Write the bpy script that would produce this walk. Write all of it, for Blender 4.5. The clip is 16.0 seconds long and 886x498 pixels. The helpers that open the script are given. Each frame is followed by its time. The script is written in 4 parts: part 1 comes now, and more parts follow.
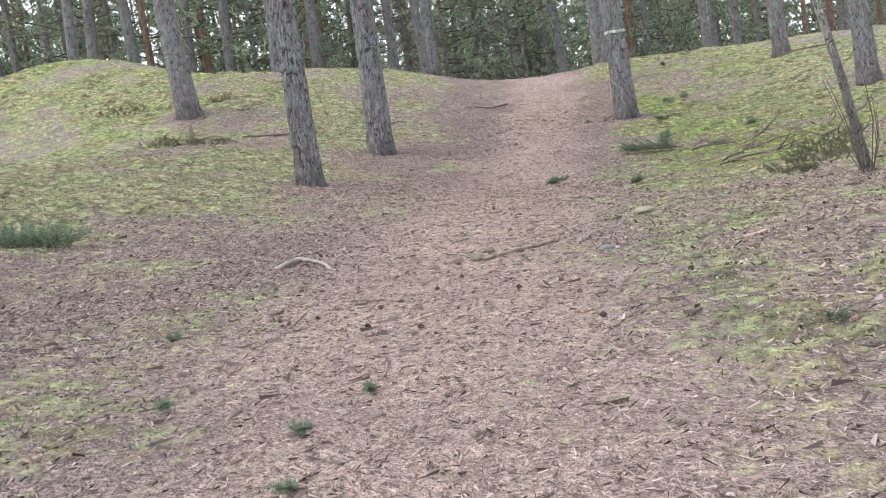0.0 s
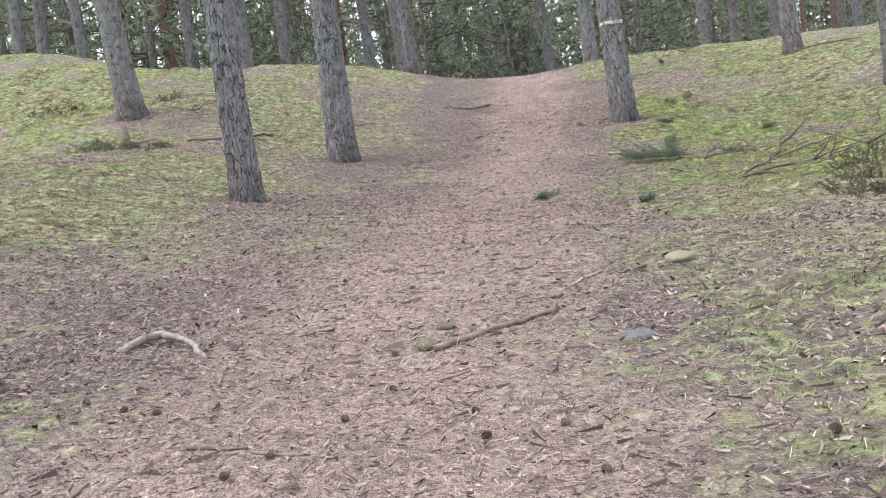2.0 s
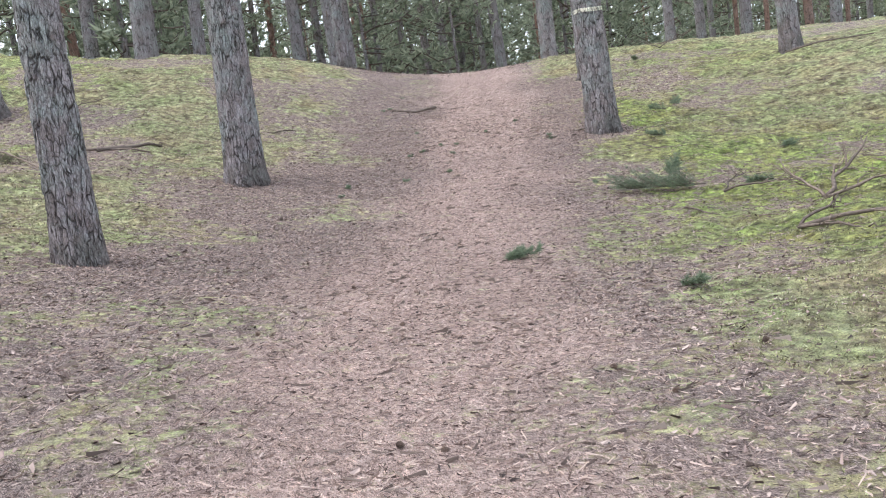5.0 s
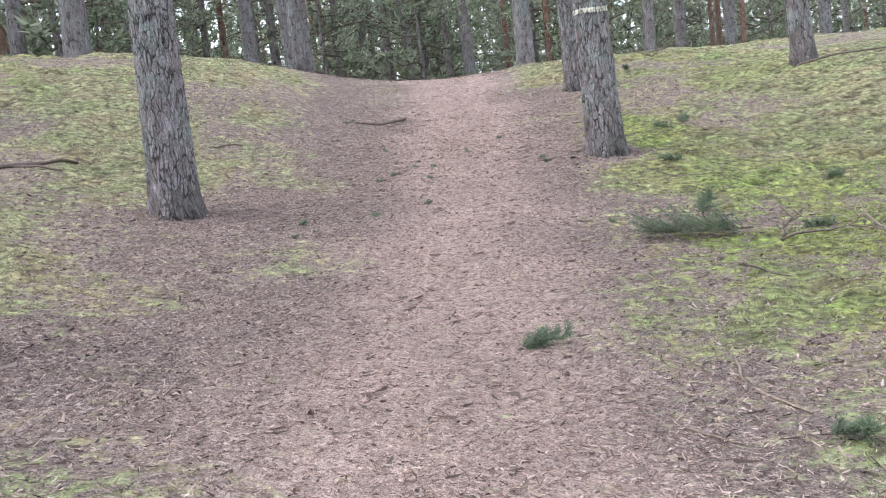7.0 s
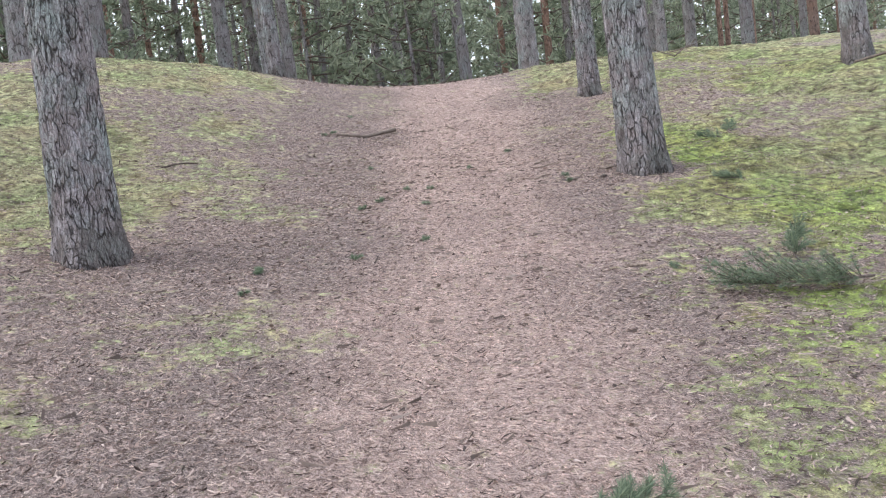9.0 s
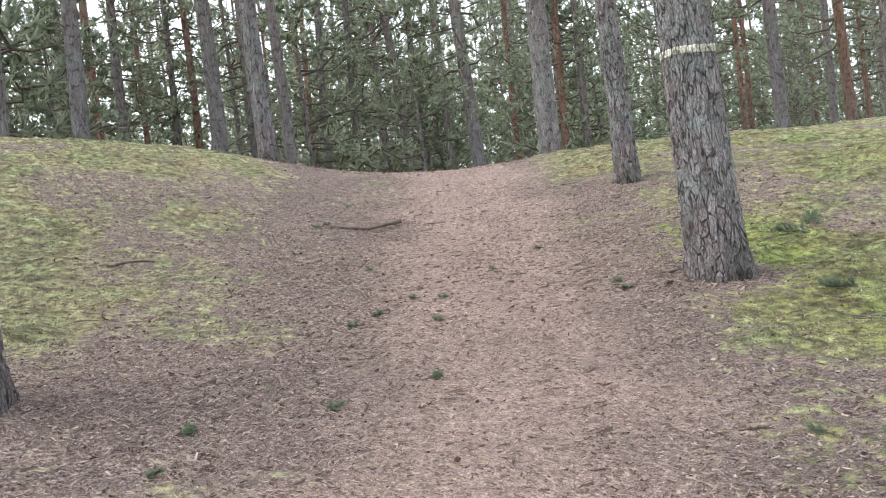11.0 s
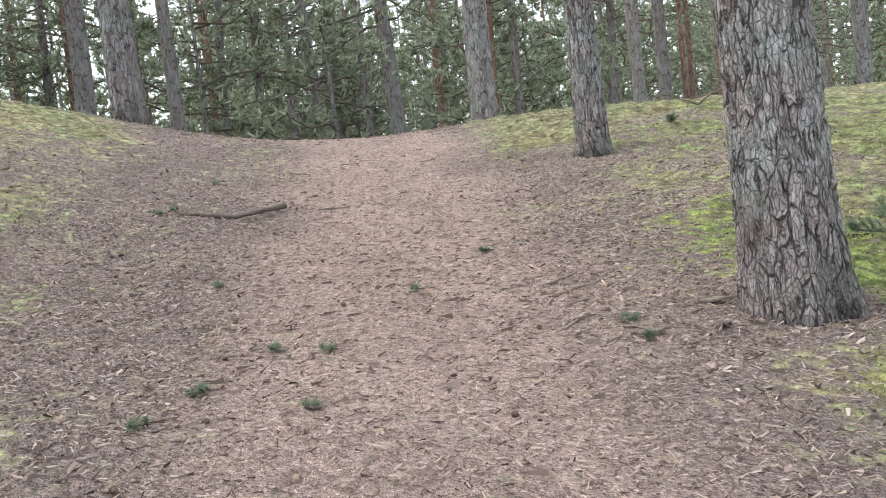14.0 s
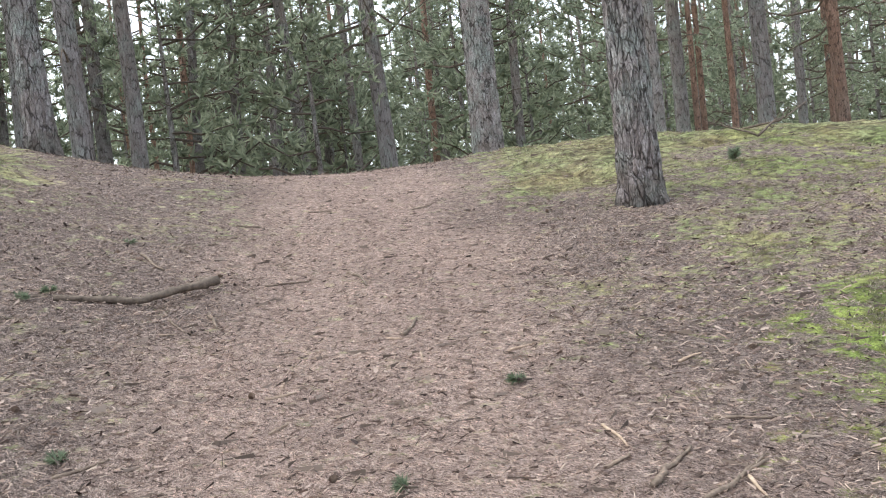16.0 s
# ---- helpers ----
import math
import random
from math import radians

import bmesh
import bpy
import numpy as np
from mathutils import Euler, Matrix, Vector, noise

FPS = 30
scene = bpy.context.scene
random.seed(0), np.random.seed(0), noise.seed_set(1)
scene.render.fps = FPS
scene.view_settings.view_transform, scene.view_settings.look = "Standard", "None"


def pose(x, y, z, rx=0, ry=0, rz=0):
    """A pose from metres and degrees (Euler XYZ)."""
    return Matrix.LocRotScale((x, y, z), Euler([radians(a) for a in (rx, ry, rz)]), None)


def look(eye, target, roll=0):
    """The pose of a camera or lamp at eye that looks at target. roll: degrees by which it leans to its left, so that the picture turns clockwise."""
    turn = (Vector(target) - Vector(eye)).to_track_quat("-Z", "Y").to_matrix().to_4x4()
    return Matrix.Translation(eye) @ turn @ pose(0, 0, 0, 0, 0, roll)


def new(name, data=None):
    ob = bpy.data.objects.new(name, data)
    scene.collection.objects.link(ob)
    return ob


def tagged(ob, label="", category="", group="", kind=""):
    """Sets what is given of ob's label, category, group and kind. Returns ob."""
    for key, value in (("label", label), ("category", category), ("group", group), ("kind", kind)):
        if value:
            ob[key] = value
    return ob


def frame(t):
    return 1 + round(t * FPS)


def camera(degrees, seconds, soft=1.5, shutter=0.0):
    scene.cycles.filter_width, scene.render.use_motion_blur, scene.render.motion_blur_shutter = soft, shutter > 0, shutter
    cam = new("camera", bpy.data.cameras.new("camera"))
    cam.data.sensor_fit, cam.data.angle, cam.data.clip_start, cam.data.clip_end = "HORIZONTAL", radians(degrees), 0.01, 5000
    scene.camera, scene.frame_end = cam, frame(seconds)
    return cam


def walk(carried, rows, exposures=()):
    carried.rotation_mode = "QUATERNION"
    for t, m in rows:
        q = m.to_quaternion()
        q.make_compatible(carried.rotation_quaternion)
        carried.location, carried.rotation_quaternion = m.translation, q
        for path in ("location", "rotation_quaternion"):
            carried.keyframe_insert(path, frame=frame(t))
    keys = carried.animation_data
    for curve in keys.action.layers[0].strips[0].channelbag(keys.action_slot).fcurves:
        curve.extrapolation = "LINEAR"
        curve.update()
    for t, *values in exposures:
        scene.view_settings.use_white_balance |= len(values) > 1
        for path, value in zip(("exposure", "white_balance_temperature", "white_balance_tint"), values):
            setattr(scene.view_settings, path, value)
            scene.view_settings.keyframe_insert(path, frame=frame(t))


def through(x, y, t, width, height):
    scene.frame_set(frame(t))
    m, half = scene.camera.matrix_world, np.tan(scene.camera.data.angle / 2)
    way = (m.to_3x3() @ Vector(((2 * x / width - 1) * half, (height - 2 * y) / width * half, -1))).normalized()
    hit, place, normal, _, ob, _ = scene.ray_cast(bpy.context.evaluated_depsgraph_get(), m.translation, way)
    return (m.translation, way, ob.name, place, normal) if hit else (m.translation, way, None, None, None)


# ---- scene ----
cam = camera(51.0, 16.0, 1.05)
METRES, EYE, TILT, LEAN, TURN = 20.0, 1.04, 0.0, 0.0, 0.0
ROWS = [
    (0.0, 0.0, 0.0, 0.0, -0.89, -5.6, 9.15),
    (0.5, 0.0044, 0.0322, 0.0013, -1.37, -5.59, 8.93),
    (1.0, 0.0071, 0.0639, 0.0016, -2.0, -5.46, 8.89),
    (1.5, 0.0108, 0.096, 0.0011, -2.09, -5.53, 8.84),
    (2.0, 0.016, 0.1289, 0.0031, -1.74, -5.61, 8.94),
    (2.5, 0.0161, 0.1624, 0.0059, -0.95, -5.73, 9.06),
    (3.0, 0.0204, 0.196, 0.0103, -1.01, -6.07, 8.91),
    (3.5, 0.0217, 0.2282, 0.0134, -1.46, -6.29, 8.68),
    (4.0, 0.0266, 0.2596, 0.0175, -1.73, -6.3, 8.55),
    (4.5, 0.0295, 0.2911, 0.0207, -3.64, -6.53, 8.56),
    (7.0, 0.0308, 0.4448, 0.0372, -8.07, -6.8, 7.47),
    (7.5, 0.0335, 0.4774, 0.0386, -8.52, -6.83, 7.66),
    (8.0, 0.0379, 0.5093, 0.0394, -8.79, -6.67, 7.92),
    (10.5, 0.0561, 0.6597, 0.0429, -7.79, -3.15, 8.14),
    (11.0, 0.0605, 0.6889, 0.0439, -7.98, -0.64, 7.74),
    (11.5, 0.0643, 0.7178, 0.0464, -9.34, 1.2, 7.14),
    (12.0, 0.0678, 0.7458, 0.0478, -9.98, 1.81, 6.62),
    (12.5, 0.0735, 0.7732, 0.0485, -10.39, 1.73, 6.44),
    (13.0, 0.0791, 0.8005, 0.0485, -11.15, 1.07, 6.63),
    (13.5, 0.0873, 0.8297, 0.0485, -12.03, -0.76, 7.14),
    (14.0, 0.0939, 0.8597, 0.0503, -12.88, -2.76, 7.24),
    (14.5, 0.0992, 0.8908, 0.0525, -13.04, -3.33, 7.08),
    (15.0, 0.1065, 0.922, 0.0576, -13.23, -2.73, 6.84),
    (15.5, 0.1132, 0.9545, 0.0621, -13.2, -2.0, 6.83),
    (16.0, 0.1216, 0.9861, 0.0674, -13.42, -1.39, 6.91),
]
walk(cam, [(t, pose(0, 0, EYE, TILT, LEAN, TURN) @ pose(METRES * x, METRES * y, METRES * z, 90 + pitch, roll, yaw)) for t, x, y, z, yaw, pitch, roll in ROWS], [(0.0, 1.05, 6500, 6), (4.0, 1.13, 6450, 7), (8.0, 1.22, 6300, 8), (11.0, 1.1, 6750, 5), (12.5, 1.08, 6800, 4), (14.5, 1.2, 6700, 2), (16.0, 1.06, 6750, 3)])


# ---- world and light: an even overcast sky ----
world = bpy.data.worlds.new("overcast_sky")
scene.world = world
world.use_nodes = True
wn, wl = world.node_tree.nodes, world.node_tree.links
sky = wn.new("ShaderNodeTexSky")
sky.sky_type, sky.sun_disc = "NISHITA", False
sky.sun_elevation, sky.sun_rotation = radians(48), radians(-35)
sky.air_density, sky.dust_density = 1.0, 3.0
cloud_mix = wn.new("ShaderNodeMix")
cloud_mix.data_type = "RGBA"
cloud_mix.inputs[0].default_value = 0.72
cloud_mix.inputs[7].default_value = (8.6, 9.25, 11.1, 1)
wl.new(sky.outputs[0], cloud_mix.inputs[6])
wl.new(cloud_mix.outputs[2], wn["Background"].inputs["Color"])
wn["Background"].inputs["Strength"].default_value = 0.112
sun = new("sun", bpy.data.lights.new("sun", "SUN"))
sun.data.energy, sun.data.angle, sun.data.color = 1.5, radians(25), (1.0, 0.985, 0.97)
sun.matrix_world = look((-10, 14, 22), (0, 14, 0))


# ---- materials ----
def material(name, rough=0.9):
    m = bpy.data.materials.new(name)
    m.use_nodes = True
    b = m.node_tree.nodes["Principled BSDF"]
    b.inputs["Roughness"].default_value = rough
    b.inputs["Specular IOR Level"].default_value = 0.25
    return m, m.node_tree.nodes, m.node_tree.links, b


def ramp(nodes, links, src, stops):
    r = nodes.new("ShaderNodeValToRGB")
    while len(r.color_ramp.elements) < len(stops):
        r.color_ramp.elements.new(0.5)
    for e, (p, c) in zip(r.color_ramp.elements, stops):
        e.position, e.color = p, (*c, 1)
    links.new(src, r.inputs[0])
    return r.outputs[0]


def noise_node(nodes, links, vec, scale, detail=4.0, rough=0.6, stretch=None):
    if stretch:
        mp = nodes.new("ShaderNodeMapping")
        mp.inputs["Scale"].default_value = stretch
        links.new(vec, mp.inputs[0])
        vec = mp.outputs[0]
    n = nodes.new("ShaderNodeTexNoise")
    n.inputs["Scale"].default_value, n.inputs["Detail"].default_value, n.inputs["Roughness"].default_value = scale, detail, rough
    links.new(vec, n.inputs["Vector"])
    return n.outputs["Fac"]


def mix(nodes, links, fac, a, b, blend="MIX"):
    n = nodes.new("ShaderNodeMix")
    n.data_type, n.blend_type = "RGBA", blend
    for sock, v in ((n.inputs[0], fac), (n.inputs[6], a), (n.inputs[7], b)):
        if isinstance(v, (int, float)):
            sock.default_value = v
        elif isinstance(v, tuple):
            sock.default_value = (*v, 1)
        else:
            links.new(v, sock)
    return n.outputs[2]


def maths(nodes, links, op, a, b=0.0, clamp=False):
    n = nodes.new("ShaderNodeMath")
    n.operation, n.use_clamp = op, clamp
    for sock, v in zip(n.inputs, (a, b)):
        if isinstance(v, (int, float)):
            sock.default_value = v
        else:
            links.new(v, sock)
    return n.outputs[0]


def bump(nodes, links, b, height, strength, distance):
    n = nodes.new("ShaderNodeBump")
    n.inputs["Strength"].default_value, n.inputs["Distance"].default_value = strength, distance
    links.new(height, n.inputs["Height"])
    links.new(n.outputs[0], b.inputs["Normal"])


def ground_material():
    m, n, l, b = material("forest_floor", 0.95)
    pos = n.new("ShaderNodeNewGeometry").outputs["Position"]
    cover = n.new("ShaderNodeAttribute")
    cover.attribute_name = "cover"
    sep = n.new("ShaderNodeSeparateColor")
    l.new(cover.outputs["Color"], sep.inputs[0])
    path, moss, fresh = sep.outputs[0], sep.outputs[1], sep.outputs[2]
    turned = n.new("ShaderNodeMapping")
    turned.inputs["Rotation"].default_value = (0, 0, 0.9)
    l.new(pos, turned.inputs[0])
    one = noise_node(n, l, pos, 95, 3, 0.7, (0.42, 2.2, 1))
    two = noise_node(n, l, turned.outputs[0], 105, 3, 0.7, (0.4, 2.3, 1))
    three = noise_node(n, l, pos, 100, 3, 0.7, (2.2, 0.42, 1))
    grain = maths(n, l, "MAXIMUM", maths(n, l, "MAXIMUM", one, two), three)
    grain = maths(n, l, "SUBTRACT", maths(n, l, "MULTIPLY", grain, 3.1), 1.32, True)
    fine = noise_node(n, l, pos, 110, 4, 0.8)
    clod = noise_node(n, l, pos, 16, 4, 0.7)
    fleck = noise_node(n, l, turned.outputs[0], 34, 3, 0.75, (0.6, 1.5, 1))
    patch = noise_node(n, l, pos, 1.3, 4, 0.6)
    spot = noise_node(n, l, pos, 7, 4, 0.65)
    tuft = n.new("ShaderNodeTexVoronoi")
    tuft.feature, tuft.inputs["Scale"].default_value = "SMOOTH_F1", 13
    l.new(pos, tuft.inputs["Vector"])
    trodden = ramp(n, l, grain, ((0.08, (0.06, 0.04, 0.033)), (0.30, (0.335, 0.235, 0.20)), (0.52, (0.63, 0.468, 0.405)), (0.85, (0.88, 0.74, 0.67))))
    litter = ramp(n, l, grain, ((0.13, (0.04, 0.032, 0.028)), (0.36, (0.215, 0.163, 0.145)), (0.6, (0.46, 0.358, 0.318)), (0.88, (0.76, 0.65, 0.58))))
    pale_moss = ramp(n, l, spot, ((0.3, (0.15, 0.13, 0.085)), (0.43, (0.27, 0.255, 0.165)), (0.55, (0.36, 0.37, 0.21)), (0.72, (0.50, 0.51, 0.34))))
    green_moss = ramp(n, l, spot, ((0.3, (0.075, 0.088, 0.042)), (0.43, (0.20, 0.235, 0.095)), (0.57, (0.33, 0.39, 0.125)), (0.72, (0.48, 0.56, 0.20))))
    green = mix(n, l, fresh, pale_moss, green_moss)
    straw = ramp(n, l, patch, ((0.32, (0.84, 0.94, 0.76)), (0.44, (0.98, 1.0, 0.95)), (0.56, (1.1, 1.0, 1.02)), (0.68, (1.06, 0.88, 0.90))))
    green = mix(n, l, 1.0, green, straw, "MULTIPLY")
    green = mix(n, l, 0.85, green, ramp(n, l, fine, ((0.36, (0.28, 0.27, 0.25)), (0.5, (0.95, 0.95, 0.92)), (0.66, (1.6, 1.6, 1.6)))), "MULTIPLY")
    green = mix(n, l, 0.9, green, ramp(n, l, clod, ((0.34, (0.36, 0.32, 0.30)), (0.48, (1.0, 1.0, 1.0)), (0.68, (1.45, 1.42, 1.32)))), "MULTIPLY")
    # Darker between tufts: shade of the gaps put into the moss colour.
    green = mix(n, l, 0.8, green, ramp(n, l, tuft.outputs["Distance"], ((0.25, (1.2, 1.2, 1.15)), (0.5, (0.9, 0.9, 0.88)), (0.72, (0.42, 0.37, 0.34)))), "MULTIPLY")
    # Noise-placed dark patches stand in for shade in dips of the moss.
    hollow_shade = noise_node(n, l, pos, 3.2, 4, 0.65, (0.8, 1.4, 1))
    green = mix(n, l, 0.85, green, ramp(n, l, hollow_shade, ((0.36, (0.42, 0.37, 0.34)), (0.47, (0.95, 0.95, 0.94)), (0.7, (1.12, 1.12, 1.08)))), "MULTIPLY")
    brown = mix(n, l, path, litter, trodden)
    brown = mix(n, l, 0.75, brown, ramp(n, l, clod, ((0.3, (0.5, 0.48, 0.48)), (0.5, (1.0, 1.0, 1.0)), (0.7, (1.38, 1.35, 1.32)))), "MULTIPLY")
    brown = mix(n, l, 1.0, brown, ramp(n, l, fleck, ((0.33, (0.34, 0.31, 0.31)), (0.43, (0.95, 0.94, 0.94)), (0.58, (1.05, 1.05, 1.05)), (0.68, (1.6, 1.6, 1.58)))), "MULTIPLY")
    brown = mix(n, l, 0.55, brown, ramp(n, l, patch, ((0.3, (0.68, 0.65, 0.65)), (0.7, (1.22, 1.2, 1.18)))), "MULTIPLY")
    edge = maths(n, l, "ADD", moss, maths(n, l, "MULTIPLY", maths(n, l, "SUBTRACT", spot, 0.5), 2.2))
    edge = maths(n, l, "ADD", edge, maths(n, l, "MULTIPLY", maths(n, l, "SUBTRACT", 0.45, grain), 0.5))
    edge = maths(n, l, "ADD", edge, maths(n, l, "MULTIPLY", maths(n, l, "SUBTRACT", clod, 0.5), 0.9))
    fac = n.new("ShaderNodeMapRange")
    fac.inputs[1].default_value, fac.inputs[2].default_value = 0.28, 0.66
    l.new(edge, fac.inputs[0])
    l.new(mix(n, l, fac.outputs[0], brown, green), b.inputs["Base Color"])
    h = maths(n, l, "ADD", maths(n, l, "MULTIPLY", grain, 1.0), maths(n, l, "MULTIPLY", fine, 0.5))
    h = maths(n, l, "ADD", h, maths(n, l, "MULTIPLY", clod, 2.0))
    bump(n, l, b, h, 0.9, 0.02)
    return m


def island_material(name, stops, rough=0.9):
    """Colour that changes from piece to piece."""
    m, n, l, b = material(name, rough)
    rnd = n.new("ShaderNodeNewGeometry").outputs["Random Per Island"]
    l.new(ramp(n, l, rnd, stops), b.inputs["Base Color"])
    return m


def bark_material(name, low, high, lichen, change=(3.0, 8.0), size=1.0, near=False):
    """Pine bark: long flat plates parted by dark wandering fissures, with finer cracks, grey lichen and patches of a darker weathered foot."""
    m, n, l, b = material(name, 0.92)
    tc = n.new("ShaderNodeTexCoord").outputs["Object"]
    rnd = n.new("ShaderNodeObjectInfo").outputs["Random"]

    def warped(vec, scale, amount):
        t = n.new("ShaderNodeTexNoise")
        t.inputs["Scale"].default_value, t.inputs["Detail"].default_value = scale, 2.0
        l.new(vec, t.inputs["Vector"])
        v = n.new("ShaderNodeVectorMath")
        v.operation = "MULTIPLY_ADD"
        v.inputs[1].default_value = (amount, amount, amount)
        l.new(t.outputs["Color"], v.inputs[0])
        l.new(vec, v.inputs[2])
        return v.outputs[0]

    def cells(vec, wide, tall, feature):
        mp = n.new("ShaderNodeMapping")
        mp.inputs["Scale"].default_value = (1 / wide, 1 / wide, 1 / tall)
        l.new(vec, mp.inputs[0])
        c = n.new("ShaderNodeTexVoronoi")
        c.feature, c.inputs["Scale"].default_value = feature, 1.0
        l.new(mp.outputs[0], c.inputs["Vector"])
        return c

    def between(src, lo, hi):
        r = n.new("ShaderNodeMapRange")
        r.inputs[1].default_value, r.inputs[2].default_value = lo, hi
        l.new(src, r.inputs[0])
        return r.outputs[0]

    way = warped(warped(tc, 4.0, 0.08), 21.0, 0.02)
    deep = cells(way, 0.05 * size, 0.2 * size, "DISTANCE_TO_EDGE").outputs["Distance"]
    tone = cells(way, 0.05 * size, 0.2 * size, "F1").outputs["Color"]
    thin = cells(way, 0.02 * size, 0.06 * size, "DISTANCE_TO_EDGE").outputs["Distance"]
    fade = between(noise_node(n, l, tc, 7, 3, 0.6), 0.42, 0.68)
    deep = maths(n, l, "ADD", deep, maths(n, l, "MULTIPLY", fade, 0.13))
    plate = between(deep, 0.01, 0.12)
    chip = between(thin, 0.0, 0.12)
    grain = noise_node(n, l, tc, 60, 4, 0.7, (1, 1, 0.4))
    streak = noise_node(n, l, tc, 14, 4, 0.65, (1, 1, 0.22))
    stain = noise_node(n, l, tc, 2.6, 4, 0.65)
    sep = n.new("ShaderNodeSeparateXYZ")
    l.new(tc, sep.inputs[0])
    c = mix(n, l, between(sep.outputs[2], *change), low, high)
    c = mix(n, l, 0.5, c, ramp(n, l, rnd, ((0.0, (0.8, 0.8, 0.82)), (1.0, (1.2, 1.17, 1.14)))), "MULTIPLY")
    one = n.new("ShaderNodeSeparateColor")
    l.new(tone, one.inputs[0])
    c = mix(n, l, 0.6, c, ramp(n, l, one.outputs[0], ((0.0, (0.72, 0.64, 0.60)), (0.5, (1.0, 0.98, 0.97)), (1.0, (1.25, 1.26, 1.28)))), "MULTIPLY")
    c = mix(n, l, maths(n, l, "MULTIPLY", between(stain, 0.44, 0.66), lichen), c, (0.30, 0.35, 0.325))
    if near:
        worn = between(maths(n, l, "ADD", sep.outputs[2], maths(n, l, "MULTIPLY", maths(n, l, "SUBTRACT", 0.5, noise_node(n, l, tc, 3.4, 3, 0.6)), 2.6)), 0.45, 0.1)
        c = mix(n, l, maths(n, l, "MULTIPLY", worn, 0.6), c, (0.10, 0.074, 0.062))
    c = mix(n, l, 0.6, c, ramp(n, l, streak, ((0.3, (0.62, 0.6, 0.59)), (0.5, (1.0, 1.0, 1.0)), (0.7, (1.3, 1.3, 1.3)))), "MULTIPLY")
    c = mix(n, l, 0.6 if near else 0.25, c, ramp(n, l, grain, ((0.32, (0.55, 0.53, 0.52)), (0.5, (1.0, 1.0, 1.0)), (0.68, (1.4, 1.4, 1.4)))), "MULTIPLY")
    # Cracks are darkened in colour: dark inner bark plus the shade inside them.
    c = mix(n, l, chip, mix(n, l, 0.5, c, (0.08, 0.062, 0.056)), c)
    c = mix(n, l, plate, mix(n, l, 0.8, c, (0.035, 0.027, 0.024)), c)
    l.new(c, b.inputs["Base Color"])
    h = maths(n, l, "ADD", maths(n, l, "MULTIPLY", plate, 1.0), maths(n, l, "MULTIPLY", chip, 0.25))
    bump(n, l, b, maths(n, l, "ADD", h, maths(n, l, "MULTIPLY", grain, 0.5)), 1.0, 0.03)
    return m


def wood_material(name, a, c2, scale=30):
    m, n, l, b = material(name, 0.85)
    tc = n.new("ShaderNodeTexCoord").outputs["Object"]
    rnd = n.new("ShaderNodeObjectInfo").outputs["Random"]
    g = noise_node(n, l, tc, scale, 4, 0.7)
    c = ramp(n, l, g, ((0.3, a), (0.7, c2)))
    l.new(mix(n, l, 0.7, c, ramp(n, l, rnd, ((0.0, (0.6, 0.6, 0.6)), (1.0, (1.35, 1.3, 1.25)))), "MULTIPLY"), b.inputs["Base Color"])
    bump(n, l, b, g, 0.6, 0.01)
    return m


def leaf_material(name, stops, through=0.45):
    """Needles: part of the light goes through them."""
    m, n, l, b = material(name, 0.6)
    rnd = n.new("ShaderNodeNewGeometry").outputs["Random Per Island"]
    c = ramp(n, l, rnd, stops)
    l.new(c, b.inputs["Base Color"])
    tr = n.new("ShaderNodeBsdfTranslucent")
    l.new(c, tr.inputs["Color"])
    mx = n.new("ShaderNodeMixShader")
    mx.inputs[0].default_value = through
    l.new(b.outputs[0], mx.inputs[1])
    l.new(tr.outputs[0], mx.inputs[2])
    l.new(mx.outputs[0], n["Material Output"].inputs["Surface"])
    return m


MAT_GROUND = ground_material()
MAT_NEEDLE = island_material("dry_needles", ((0.0, (0.04, 0.028, 0.024)), (0.28, (0.20, 0.138, 0.112)), (0.7, (0.50, 0.37, 0.305)), (1.0, (0.62, 0.49, 0.41))))
MAT_FLAKE = island_material("bark_flakes", ((0.0, (0.045, 0.034, 0.03)), (0.35, (0.13, 0.09, 0.078)), (0.75, (0.30, 0.22, 0.19)), (1.0, (0.44, 0.35, 0.30))))
MAT_TWIGLET = island_material("dry_twigs", ((0.0, (0.10, 0.075, 0.062)), (0.5, (0.21, 0.16, 0.132)), (1.0, (0.40, 0.32, 0.27))))
MAT_MOSS = island_material("moss_shoots", ((0.0, (0.05, 0.045, 0.026)), (0.3, (0.19, 0.183, 0.092)), (0.75, (0.37, 0.37, 0.18)), (1.0, (0.62, 0.61, 0.40))))
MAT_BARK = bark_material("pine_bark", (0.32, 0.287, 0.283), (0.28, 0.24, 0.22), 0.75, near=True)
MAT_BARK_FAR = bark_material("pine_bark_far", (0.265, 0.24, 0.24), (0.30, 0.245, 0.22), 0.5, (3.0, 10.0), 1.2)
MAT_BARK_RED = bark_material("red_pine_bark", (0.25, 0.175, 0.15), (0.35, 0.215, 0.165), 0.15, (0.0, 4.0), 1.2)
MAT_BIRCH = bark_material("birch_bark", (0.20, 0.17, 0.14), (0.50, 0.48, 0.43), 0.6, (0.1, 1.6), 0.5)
MAT_FOLIAGE = leaf_material("pine_needles", ((0.0, (0.15, 0.175, 0.125)), (0.5, (0.28, 0.315, 0.225)), (1.0, (0.45, 0.48, 0.36))), 0.64)
MAT_SPRIG = leaf_material("green_sprig", ((0.0, (0.11, 0.15, 0.105)), (0.6, (0.20, 0.25, 0.16)), (1.0, (0.30, 0.34, 0.22))), 0.5)
MAT_HEATH = leaf_material("heather", ((0.0, (0.08, 0.085, 0.05)), (0.6, (0.15, 0.155, 0.08)), (1.0, (0.22, 0.18, 0.13))), 0.3)
